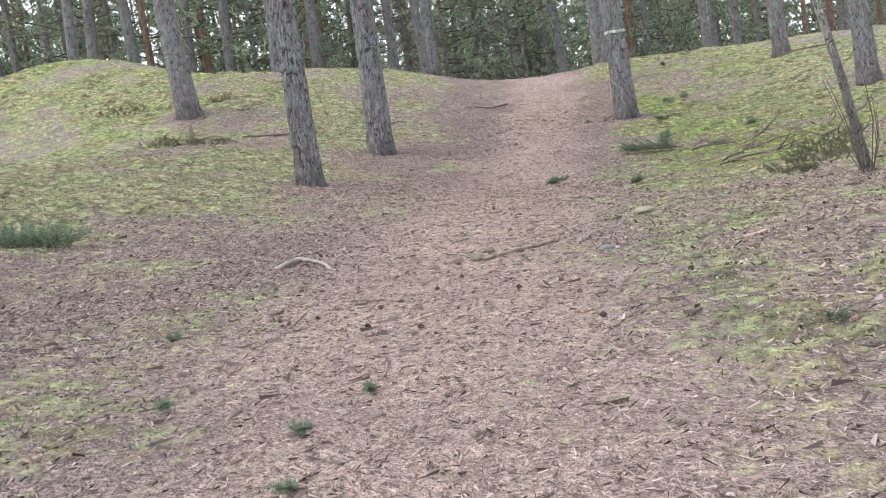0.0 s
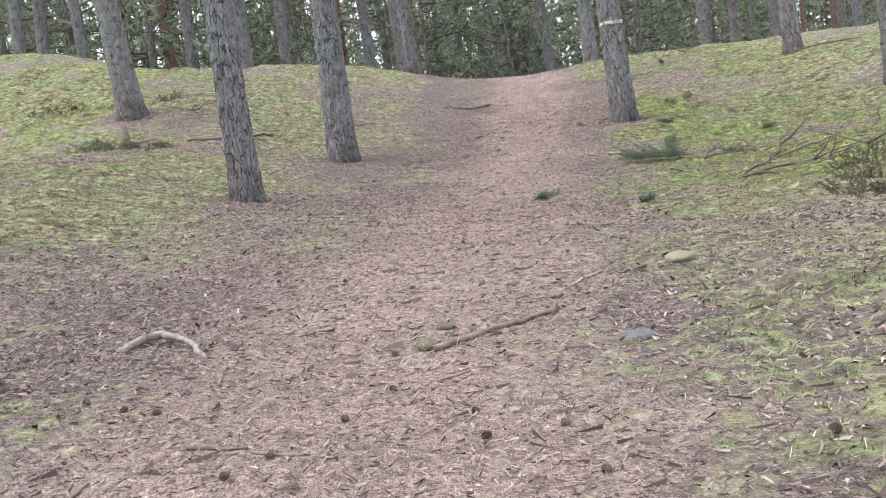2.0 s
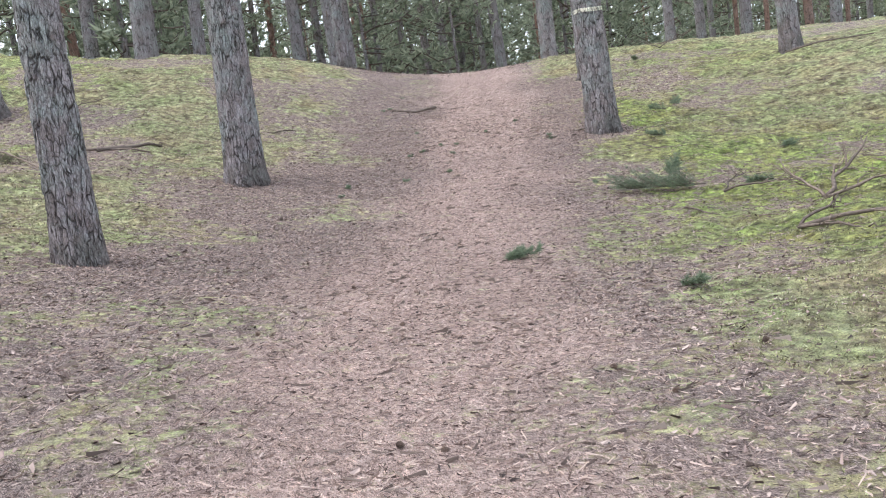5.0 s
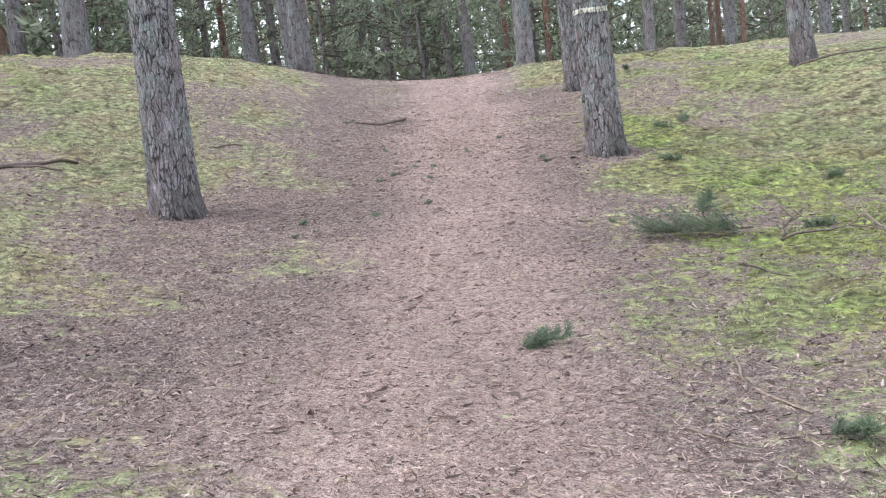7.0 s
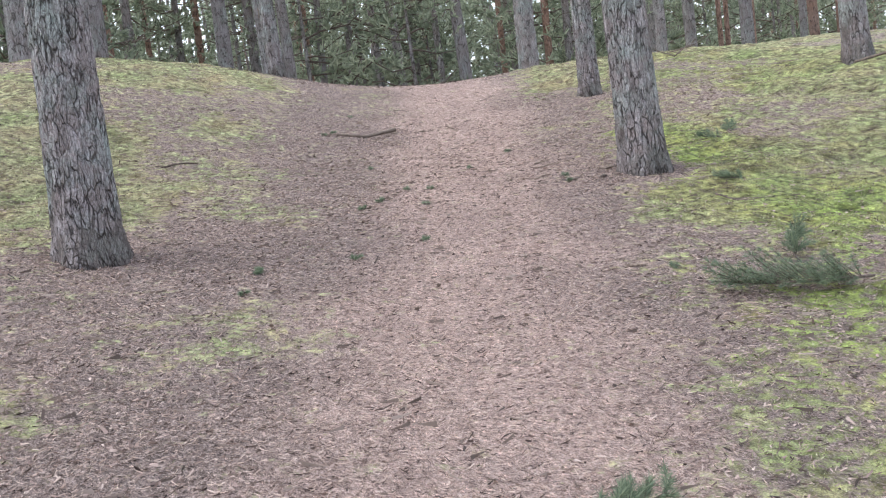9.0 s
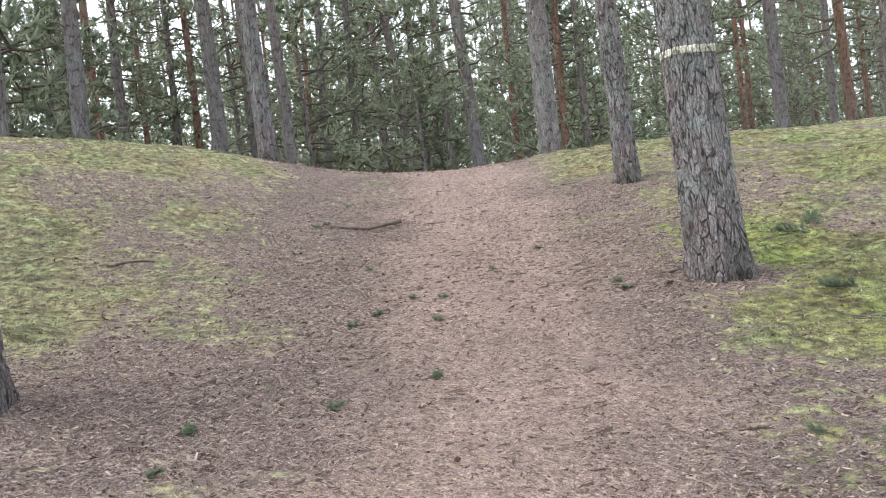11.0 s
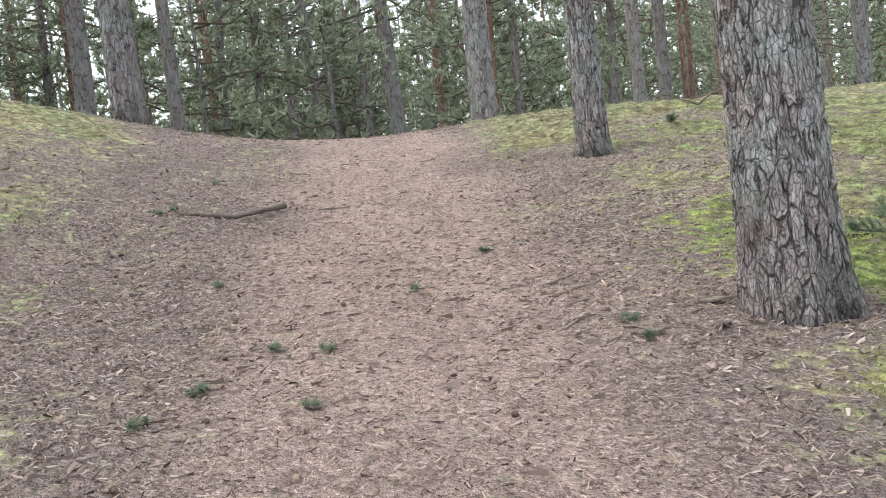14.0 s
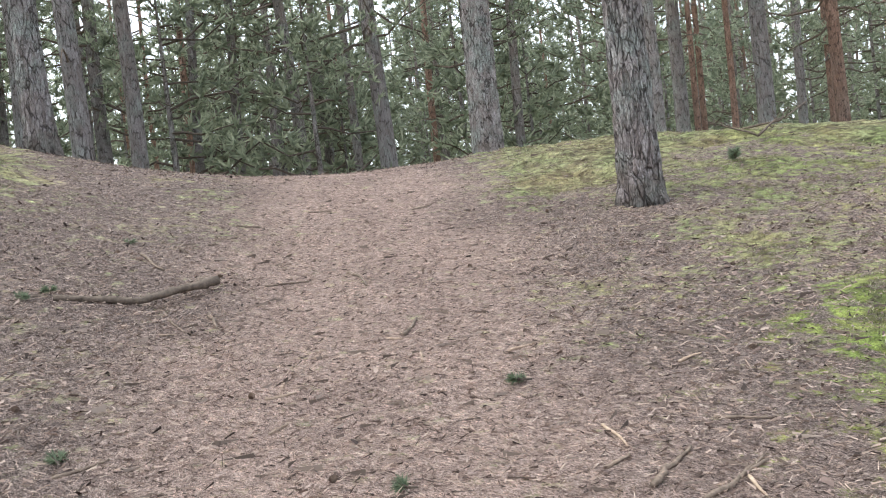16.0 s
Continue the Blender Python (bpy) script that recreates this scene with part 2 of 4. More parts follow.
MAT_TWIG = wood_material("grey_twig", (0.085, 0.066, 0.053), (0.27, 0.21, 0.17))
MAT_DARK = wood_material("dark_twig", (0.06, 0.048, 0.04), (0.19, 0.15, 0.125))
MAT_PALE = wood_material("pale_wood", (0.24, 0.17, 0.13), (0.47, 0.37, 0.29))
MAT_REDDISH = wood_material("reddish_bark", (0.19, 0.13, 0.105), (0.33, 0.235, 0.195))
MAT_CONE = wood_material("cone_scales", (0.085, 0.06, 0.05), (0.24, 0.17, 0.13), 90)
MAT_STONE = wood_material("pale_stone", (0.22, 0.20, 0.13), (0.36, 0.32, 0.22), 14)
MAT_ROOT = wood_material("weathered_root", (0.20, 0.17, 0.145), (0.44, 0.385, 0.34))
MAT_GREY_STONE = wood_material("grey_stone", (0.085, 0.08, 0.08), (0.15, 0.145, 0.15), 22)
MAT_MOSSY = wood_material("mossy_stone", (0.06, 0.055, 0.035), (0.19, 0.17, 0.11), 60)
MAT_PAINT = bark_material("cream_paint", (0.95, 0.94, 0.78), (0.95, 0.94, 0.78), 0.0)


# ---- the lie of the land ----
XS = np.array([-16, -11, -7, -3.5, 0, 3, 6, 9.5, 14])
YS = np.array([-1, 6, 11, 15.5, 19.5, 23.5, 27.5, 31.5, 36])
MOUNDS = np.array([
    [-0.0, -0.04, -0.41, -0.95, -0.91, -0.83, -0.49, -0.09, -0.0],
    [0.0, 0.01, -0.18, -0.76, -0.62, -0.51, -0.52, -0.14, -0.0],
    [0.0, 0.07, 0.16, -0.5, -0.11, -0.31, -0.77, 0.04, 0.05],
    [-0.0, 0.0, 0.04, -0.35, -0.45, -0.67, -0.47, 0.13, 0.03],
    [-0.03, -0.18, 0.07, 0.21, -0.38, 0.23, -0.4, -1.42, 0.04],
    [0.07, -0.28, -0.12, -0.11, -0.5, 0.0, 0.03, 0.42, 0.53],
    [0.66, 1.04, 0.58, 0.66, 0.45, -0.6, -0.14, -0.23, -0.61],
    [0.89, 1.91, 0.38, 0.34, 0.94, -0.08, 1.22, 0.23, 1.29],
    [0.44, 1.04, -0.29, 0.54, 0.48, -1.04, 0.11, -0.28, -0.78],
])
FLOOR = 2.33


def value_noise(x, y, seed=0):
    """Smooth noise from 0 to 1, one cell a unit."""
    xi, yi = np.floor(x).astype(np.int64), np.floor(y).astype(np.int64)
    u, v = x - xi, y - yi
    u, v = u * u * (3 - 2 * u), v * v * (3 - 2 * v)

    def corner(i, j):
        h = (i * 374761393 + j * 668265263 + seed * 974711) & 0x7FFFFFFF
        h = ((h ^ (h >> 13)) * 1274126177) & 0x7FFFFFFF
        return ((h ^ (h >> 16)) & 0xFFFF) / 65535.0
    a = corner(xi, yi) * (1 - u) + corner(xi + 1, yi) * u
    b = corner(xi, yi + 1) * (1 - u) + corner(xi + 1, yi + 1) * u
    return a * (1 - v) + b * v


def fractal(x, y, scale, seed=0, octaves=3):
    total, amp, norm = 0.0, 1.0, 0.0
    for k in range(octaves):
        total = total + amp * value_noise(x * scale * 2 ** k, y * scale * 2 ** k, seed + k * 17)
        norm, amp = norm + amp, amp * 0.5
    return total / norm


def smooth(a, b, v):
    v = np.clip((v - a) / (b - a), 0, 1)
    return v * v * (3 - 2 * v)


PATH_Y = [-5, 3, 6, 8, 10.5, 15, 18, 19.5, 22.5, 25.5, 27.5, 30, 36]
PATH_L = [-1.6, -1.4, -1.1, -0.7, -0.2, 0.25, 0.95, 1.4, 1.95, 2.25, 2.55, 2.75, 3.2]
PATH_R = [1.2, 1.0, 1.05, 1.25, 1.55, 2.3, 2.85, 3.2, 3.85, 4.25, 4.5, 4.85, 5.4]
MOSS_LY = [0, 6, 8.5, 9.8, 11, 13, 14.6, 16, 17.2, 19.2, 20.4, 22, 24.6, 27, 29.5, 33]
MOSS_LX = [-5.5, -4.4, -3.0, -2.0, -1.6, -1.6, -1.75, -1.35, -0.95, -0.9, -0.6, 0.1, 0.8, 0.95, 1.0, 1.1]
MOSS_RY = [0, 4, 6.3, 8.2, 10, 12, 14.7, 15.6, 17, 18.9, 20.4, 21.6, 22.6, 24, 25.2, 26.6, 28, 30, 33]
MOSS_RX = [1.6, 1.5, 1.3, 1.38, 1.95, 2.35, 2.75, 3.15, 3.4, 3.6, 3.9, 4.45, 4.6, 5.05, 5.45, 5.5, 4.9, 5.3, 5.9]
TREE_FEET = ((-1.84, 14.72), (-0.91, 19.5), (4.58, 21.45), (5.87, 26.95), (-5.98, 24.3))


def covers(x, y):
    """How much trodden path, moss and fresh green moss there is at a place."""
    left, right = np.interp(y, PATH_Y, PATH_L), np.interp(y, PATH_Y, PATH_R)
    wob = (fractal(x, y, 0.9, 3) - 0.5) * 1.1
    path = 1 - smooth(-0.6, 0.6, np.maximum(left - x, x - right) + wob)
    rag = (fractal(x, y, 0.7, 9, 4) - 0.5) * 1.5 + (fractal(x, y, 3.0, 19, 3) - 0.5) * 0.9
    out = np.maximum(np.interp(y, MOSS_LY, MOSS_LX) - x, x - np.interp(y, MOSS_RY, MOSS_RX)) + rag * np.where(x < 2, 0.85, 0.55)
    soft = np.where(x < 1, np.interp(y, [12, 17, 20, 23], [1.7, 0.6, 0.5, 0.7]), 0.5)
    moss = smooth(-soft, 0.3 + soft, out)
    # needles gather round the feet of the pines
    for fx, fy in TREE_FEET:
        moss = moss * (1 - 0.85 * (1 - smooth(0.35, 1.0, np.hypot(x - fx, y - fy) + wob * 0.6)))
    # the worn left bank of the cutting, and bare spots behind the grey pine
    bank = np.exp(-((x - 1.4) / 1.2) ** 2 - ((y - 25.6) / 3.2) ** 2)
    moss = moss * (1 - 0.7 * smooth(0.05, 0.8, bank))
    bare = np.exp(-((x + 4.6) / 1.5) ** 2 - ((y - 24.0) / 1.3) ** 2) + 0.6 * np.exp(-((x - 7.4) / 1.3) ** 2 - ((y - 23.8) / 2.2) ** 2)
    moss = moss * (1 - 0.75 * smooth(0.25, 0.8, bare + 0.6 * (fractal(x, y, 1.4, 47) - 0.5)))
    moss = moss * (0.32 + 0.68 * smooth(0.33, 0.54, fractal(x, y, 0.6, 33, 4)))
    # a thin film of moss over the litter beside the path
    thin = smooth(0.42, 0.70, fractal(x, y, 0.8, 41, 4)) * (1 - path) * 0.5 * (1 - 0.7 * smooth(0.1, 0.7, bank))
    strip = np.exp(-((x - 1.55 - 0.1 * (y - 6)) / 0.5) ** 2) * smooth(2.0, 3.5, y) * (1 - smooth(8.9, 10.0, y))
    moss = np.maximum(np.maximum(moss, thin), strip * (0.3 + 0.5 * fractal(x, y, 1.5, 43)))
    wet = np.exp(-(((x - 1.27) / 0.2) ** 2 + ((y - 6.75) / 0.5) ** 2) ** 2)
    moss = moss * (1 - wet)
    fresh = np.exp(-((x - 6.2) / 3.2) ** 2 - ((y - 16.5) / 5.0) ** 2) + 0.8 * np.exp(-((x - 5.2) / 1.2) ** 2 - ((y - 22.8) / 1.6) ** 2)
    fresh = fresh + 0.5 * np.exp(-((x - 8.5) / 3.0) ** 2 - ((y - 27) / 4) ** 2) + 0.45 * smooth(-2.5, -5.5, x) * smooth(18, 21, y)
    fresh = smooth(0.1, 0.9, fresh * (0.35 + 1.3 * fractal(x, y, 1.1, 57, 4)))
    return np.clip(path - 0.9 * wet, 0, 1), np.clip(moss, 0, 1), np.clip(fresh, 0, 1)


def land(x, y):
    yy = np.maximum(y, -1.0)
    gx = np.exp(-((x[..., None] - XS) / 3.2) ** 2 / 2)
    gy = np.exp(-((yy[..., None] - YS) / 3.6) ** 2 / 2)
    return FLOOR + np.einsum("...i,ij,...j->...", gy, MOUNDS, gx)


def cushions(x, y, size, seed):
    """Rounded cushions that meet in narrow hollows, from 0 to 1."""
    u, v = x / size, y / size
    near = np.full(np.shape(u), 9.0)
    for i in (-1, 0, 1):
        for j in (-1, 0, 1):
            ci, cj = np.floor(u) + i, np.floor(v) + j
            du, dv = ci + value_noise(ci, cj, seed) - u, cj + value_noise(ci, cj, seed + 5) - v
            near = np.minimum(near, du * du + dv * dv)
    return np.clip(1 - near, 0, 1)


def height(x, y):
    x, y = np.asarray(x, float), np.asarray(y, float)
    z = land(x, y)
    path, moss, fresh = covers(x, y)
    bank = np.exp(-((x - 1.4) / 1.2) ** 2 - ((y - 25.6) / 3.2) ** 2)
    near = np.exp(-(np.maximum(np.abs(x) - 14, 0) / 8) ** 2)
    z = z + near * moss * (0.16 * (fractal(x, y, 1.7, 5) - 0.5) + 0.07 * (cushions(x, y, 0.42, 7) - 0.5) + 0.035 * (cushions(x, y, 0.19, 8) - 0.5))
    z = z + near * moss * smooth(-2.0, -4.5, x) * 0.20 * (fractal(x, y, 1.8, 61, 2) - 0.5)
    z = z + near * bank * 0.20 * (fractal(x, y, 2.0, 51) - 0.5)
    z = z + near * (1 - moss) * (0.05 * (fractal(x, y, 1.2, 11) - 0.5) + 0.024 * (fractal(x, y, 7.0, 13, 2) - 0.5))
    return z


def ground_z(x, y):
    return float(height(np.array([x]), np.array([y]))[0])


def mesh_from(name, verts, faces, mat, smooth_faces=False):
    """A mesh from an array of vertices and one of faces that all have the same number of corners."""
    verts, faces = np.asarray(verts, np.float32), np.asarray(faces, np.int32)
    me = bpy.data.meshes.new(name)
    k = faces.shape[1]
    me.vertices.add(len(verts))
    me.vertices.foreach_set("co", verts.ravel())
    me.loops.add(faces.size)
    me.loops.foreach_set("vertex_index", faces.ravel())
    me.polygons.add(len(faces))
    me.polygons.foreach_set("loop_start", np.arange(0, faces.size, k, dtype=np.int32))
    me.polygons.foreach_set("loop_total", np.full(len(faces), k, np.int32))
    me.update(calc_edges=True)
    me.polygons.foreach_set("use_smooth", np.full(len(faces), smooth_faces))
    me.materials.append(mat)
    return me


def grid_faces(rows, cols, wrap=False):
    r, c = np.meshgrid(np.arange(rows - 1), np.arange(cols if wrap else cols - 1), indexing="ij")
    c2 = (c + 1) % cols
    return np.stack([r * cols + c, r * cols + c2, (r + 1) * cols + c2, (r + 1) * cols + c], -1).reshape(-1, 4)


def spread(lo, hi, step, far, growth=1.16):
    """Even steps from lo to hi, then ever longer ones out to the horizon."""
    out, d = [], step
    while sum(out) < far:
        d *= growth
        out.append(d)
    tail = np.cumsum(out)
    return np.concatenate([lo - tail[::-1], np.arange(lo, hi + step / 2, step), hi + tail])


gx, gy = spread(-9.0, 11.0, 0.074, 2500), spread(1.0, 33.0, 0.074, 2500)
GX, GY = np.meshgrid(gx, gy)
GZ = height(GX, GY)
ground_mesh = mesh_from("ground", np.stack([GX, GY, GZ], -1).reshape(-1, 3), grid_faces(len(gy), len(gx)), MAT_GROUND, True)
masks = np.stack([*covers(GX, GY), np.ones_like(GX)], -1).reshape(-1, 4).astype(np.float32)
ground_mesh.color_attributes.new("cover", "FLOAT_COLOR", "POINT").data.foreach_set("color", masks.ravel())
ground = tagged(new("ground", ground_mesh), "sandy forest floor of needle litter and moss", "ground", kind="structure")


# ---- building blocks ----
def part(name, me, parent, label=""):
    ob = new(name, me)
    ob.parent = parent
    if label:
        ob["label"] = label
    return ob


def empty(name, m, label, category, group=""):
    ob = new(name)
    ob.matrix_world = m
    return tagged(ob, label, category, group)


def tube(points, radii, sides=6, rng=None, rough=0.0):
    """Vertices and quads of a tapered tube along points, closed by its narrowing ends."""
    pts = np.asarray(points, float)
    way = np.gradient(pts, axis=0)
    way /= np.linalg.norm(way, axis=1)[:, None] + 1e-9
    ref = np.array([0.31, 0.17, 0.93]) if abs(way[0][2]) < 0.8 else np.array([1.0, 0.1, 0.0])
    a = np.cross(way, ref)
    a /= np.linalg.norm(a, axis=1)[:, None]
    b = np.cross(way, a)
    ang = np.arange(sides) * 2 * np.pi / sides
    r = np.asarray(radii, float)[:, None] * np.ones(sides)
    if rng is not None:
        r = r * (1 + rough * rng.uniform(-1, 1, r.shape))
    v = pts[:, None, :] + r[..., None] * (np.cos(ang)[None, :, None] * a[:, None, :] + np.sin(ang)[None, :, None] * b[:, None, :])
    v = np.concatenate([np.repeat(pts[:1, None, :], sides, 1), v, np.repeat(pts[-1:, None, :], sides, 1)])
    return v.reshape(-1, 3), grid_faces(len(v), sides, True)


def joined(pieces):
    vs, fs, n = [], [], 0
    for v, f in pieces:
        vs.append(v)
        fs.append(f + n)
        n += len(v)
    return np.concatenate(vs), np.concatenate(fs)


def blades(rng, at, way, count, length, width, loose):
    """Needles as slim three-cornered blades that fan out round a way, count of them at each place."""
    at = np.repeat(at, count, 0)
    way = np.repeat(way, count, 0)
    d = way + loose * rng.normal(size=at.shape)
    d /= np.linalg.norm(d, axis=1)[:, None]
    side = np.cross(d, rng.normal(size=at.shape))
    side /= np.linalg.norm(side, axis=1)[:, None] + 1e-9
    ln = length * rng.uniform(0.6, 1.15, (len(at), 1))
    v = np.stack([at - side * width / 2, at + side * width / 2, at + d * ln], 1).reshape(-1, 3)
    return v, np.arange(len(v)).reshape(-1, 3)


# ---- pines ----
def cracks(a, z, radius, wide, tall, seed):
    """Long upright cells on an unrolled trunk: the distance to the nearest edge in metres, and a number for the cell."""
    turns = max(6, round(2 * np.pi * radius / wide))
    u = a / (2 * np.pi) * turns + 0.9 * (value_noise(a * 3 * radius / 0.2, z * 0.7 / tall, seed) - 0.5) + 0.5 * (value_noise(a * 9 * radius / 0.2, z * 2.4 / tall, seed + 1) - 0.5)
    v = z / tall + 0.7 * (value_noise(a * 8 * radius / 0.2, z * 1.1 / tall, seed + 3) - 0.5)
    first, second, who = np.full(u.shape, 9.0), np.full(u.shape, 9.0), np.zeros(u.shape)
    for i in (-1, 0, 1):
        for j in (-1, 0, 1):
            ci, cj = np.floor(u) + i, np.floor(v) + j
            wi = np.mod(ci, turns)
            d = np.hypot(ci + 0.15 + 0.7 * value_noise(wi, cj, seed + 4) - u, 0.7 * (cj + value_noise(wi, cj, seed + 5) - v))
            closer = d < first
            second = np.where(closer, first, np.minimum(second, d))
            who = np.where(closer, value_noise(wi * 3.0, cj * 5.0, seed + 6), who)
            first = np.where(closer, d, first)
    return (second - first) * wide / 2, who


def trunk_shape(radius, tall, lean, cols, zs, seed, relief):
    """Vertices of a trunk from its foot upward, with a spread foot, a slight sway and plated bark."""
    ang = np.arange(cols) * 2 * np.pi / cols
    A, Z = np.meshgrid(ang, np.asarray(zs))
    up = np.clip(Z, 0, None)
    flare = 0.2 * np.exp(-up / 0.2) * (1 + 0.45 * np.sin(A * 5 + seed) + 0.3 * np.sin(A * 3 + 2 * seed)) + 0.10 * np.exp(-up / 1.1)
    r = radius * (1.0 - 0.62 * (up / tall) ** 1.1 + flare)
    if relief:
        edge, who = cracks(A, Z, radius, 0.085, 0.34, seed)
        r = r + relief * (smooth(0.0, 0.014, edge) * (0.8 + 0.4 * who) - 0.7)
        r = r + 0.4 * relief * (value_noise(A * 14, Z * 12, seed) - 0.5)
    sway = 0.05 * radius / 0.2 * np.sin(Z * 0.55 + seed)
    x = lean[0] * Z + sway + r * np.cos(A + np.pi / 2)
    y = lean[1] * Z + 0.6 * sway + r * np.sin(A + np.pi / 2)
    return np.stack([x, y, Z], -1)


def crown_mesh(name, seed, tall, low, reach, limbs, clumps, count, bare=0.25):
    """Limbs and needle tufts of one pine, as two meshes' worth of pieces."""
    rng = np.random.default_rng(seed)
    wood, at, way = [], [], []
    for k in range(limbs):
        f = ((k + rng.uniform(0, 1)) / limbs) ** 1.35
        z = low + (tall - low) * f
        az = rng.uniform(0, 2 * np.pi)
        ln = reach * (1 - 0.75 * f ** 1.6) * rng.uniform(0.55, 1.15)
        rise = rng.uniform(-0.25, 0.35) + 0.5 * f
        s = np.linspace(0, 1, 5)
        out = np.stack([np.cos(az) * s * ln, np.sin(az) * s * ln, z + rise * s * ln + 0.25 * ln * (s ** 2 - s) + 0 * s], -1)
        out[1:] += rng.normal(scale=0.05 * ln, size=(4, 3))
        wood.append(tube(out, 0.02 * (1 - 0.8 * s) * (ln / 1.6) + 0.004, 4))
        if rng.uniform() < bare and f < 0.4:
            continue
        t = rng.uniform(0.35, 1.0, clumps)
        i = np.minimum((t * 4).astype(int), 3)
        p = out[i] + (out[i + 1] - out[i]) * (t * 4 - i)[:, None]
        off = rng.normal(scale=0.16 * ln ** 0.7, size=p.shape) * np.array([1, 1, 0.55])
        at.append(p + off)
        d = out[4] - out[0]
        d = d / np.linalg.norm(d) + np.array([0, 0, 0.5]) + off * 1.5
        way.append(d / np.linalg.norm(d, axis=-1)[..., None])
    v1, f1 = joined(wood)
    v2, f2 = blades(rng, np.concatenate(at), np.concatenate(way), count, 0.2, 0.05, 0.95)
    me = bpy.data.meshes.new(name)
    f1 = np.concatenate([f1[:, :3], f1[:, [0, 2, 3]]])
    me = mesh_from(name, np.concatenate([v1, v2]), np.concatenate([f1, f2 + len(v1)]), MAT_DARK)
    me.materials.append(MAT_FOLIAGE)
    idx = np.zeros(len(f1) + len(f2), np.int32)
    idx[len(f1):] = 1
    me.polygons.foreach_set("material_index", idx)
    return me


CROWNS = [crown_mesh("crown", 50 + k, 15.0, low, reach, limbs, 12, 12) for k, (low, reach, limbs) in enumerate(((4.5, 2.3, 44), (6.5, 2.1, 38), (3.2, 2.5, 50), (8.0, 2.6, 36)))]
CROWN_HIGH = crown_mesh("crown", 60, 15.0, 9.0, 2.4, 30, 8, 8)
CROWN_LOW = [crown_mesh("crown", 70 + k, 4.2, 0.25, 1.5, 30, 9, 10, 0.0) for k in range(2)]


def dead_branch(rng, radius, z, az, ln):
    s = np.linspace(0, 1, 6)
    droop = rng.uniform(-0.3, 0.25)
    p = np.stack([np.cos(az) * (radius * 0.8 + s * ln), np.sin(az) * (radius * 0.8 + s * ln), z + droop * ln * s + 0.12 * ln * np.sin(s * 4)], -1)
    p[2:] += rng.normal(scale=0.04 * ln, size=(4, 3))
    return mesh_from("dead_branch", *tube(p, 0.016 * (1 - 0.75 * s) + 0.002, 5), MAT_DARK)


def pine(x, y, radius, lean, label, seed, detail, mat, crown, tall=15.0, branches=0, foot=None, group="pines of the wood"):
    z = ground_z(x, y) if foot is None else foot
    tree = empty("pine_tree", pose(x, y, z), label, "tree", group)
    rng = np.random.default_rng(seed)
    if detail == 2:
        zs, cols, relief = np.concatenate([np.arange(-0.35, 3.5, 0.022), np.linspace(3.53, tall, 40)]), 150, 0.019
    elif detail == 1:
        zs, cols, relief = np.concatenate([np.arange(-0.35, 5.0, 0.05), np.linspace(5.1, tall, 24)]), 72, 0.016
    else:
        zs, cols, relief = np.concatenate([[-0.6, 0, 0.15, 0.35, 0.7], np.linspace(1.2, tall, 26)]), 14, 0.0
    v = trunk_shape(radius, tall, lean, cols, zs, seed, relief)
    me = mesh_from("trunk", v.reshape(-1, 3), grid_faces(len(zs), cols, True), mat, True)
    part("trunk", me, tree)
    for k in range(branches):
        bz = rng.uniform(2.5, 8.5)
        ob = part("dead_branch", dead_branch(rng, radius * 0.75, 0.0, rng.uniform(0, 6.28), rng.uniform(0.5, 1.6)), tree)
        ob.location = (lean[0] * bz, lean[1] * bz, bz)
    if crown:
        c = part("crown", crown, tree)
        c.matrix_basis = Matrix.Translation((lean[0] * tall * 0.6, lean[1] * tall * 0.6, 0)) @ pose(0, 0, 0, 0, 0, rng.uniform(0, 360)) @ Matrix.Diagonal((1, 1, tall / 15.0, 1))
    return tree


# the big pines beside the path
pine(-1.84, 14.72, 0.19, (0.0, 0.0), "thick grey-brown pine with plated bark beside the path", 11, 2, MAT_BARK, CROWN_HIGH)
pine(-0.91, 19.5, 0.25, (0.0, 0.0), "stout pine with deep bark plates and a pale foot", 12, 2, MAT_BARK, CROWN_HIGH)
banded = pine(4.62, 21.45, 0.24, (-0.016, 0.009), "stout pine with a cream paint ring beside the path", 13, 2, MAT_BARK, CROWN_HIGH)
pine(5.87, 26.95, 0.165, (0.012, -0.005), "slim grey pine on the mossy rise by the path", 14, 2, MAT_BARK, CROWN_HIGH)
pine(-5.98, 24.3, 0.285, (0.0, 0.0), "grey pine on the mossy bank with lichen", 15, 1, MAT_BARK, CROWN_HIGH, branches=2)
pine(0.68, 30.57, 0.15, (0.003, 0.0), "grey pine on the crest of the bank", 16, 1, MAT_BARK, CROWN_HIGH, branches=2)
pine(6.65, 33.6, 0.24, (0.013, -0.004), "stout grey pine just past the crest", 17, 1, MAT_BARK, CROWN_HIGH, branches=1)
pine(9.93, 25.42, 0.20, (-0.03, 0.02), "grey pine on the mossy rise", 18, 1, MAT_BARK, CROWN_HIGH)
pine(9.92, 20.73, 0.22, (-0.03, 0.02), "grey pine low on the mossy slope", 19, 1, MAT_BARK, CROWN_HIGH)

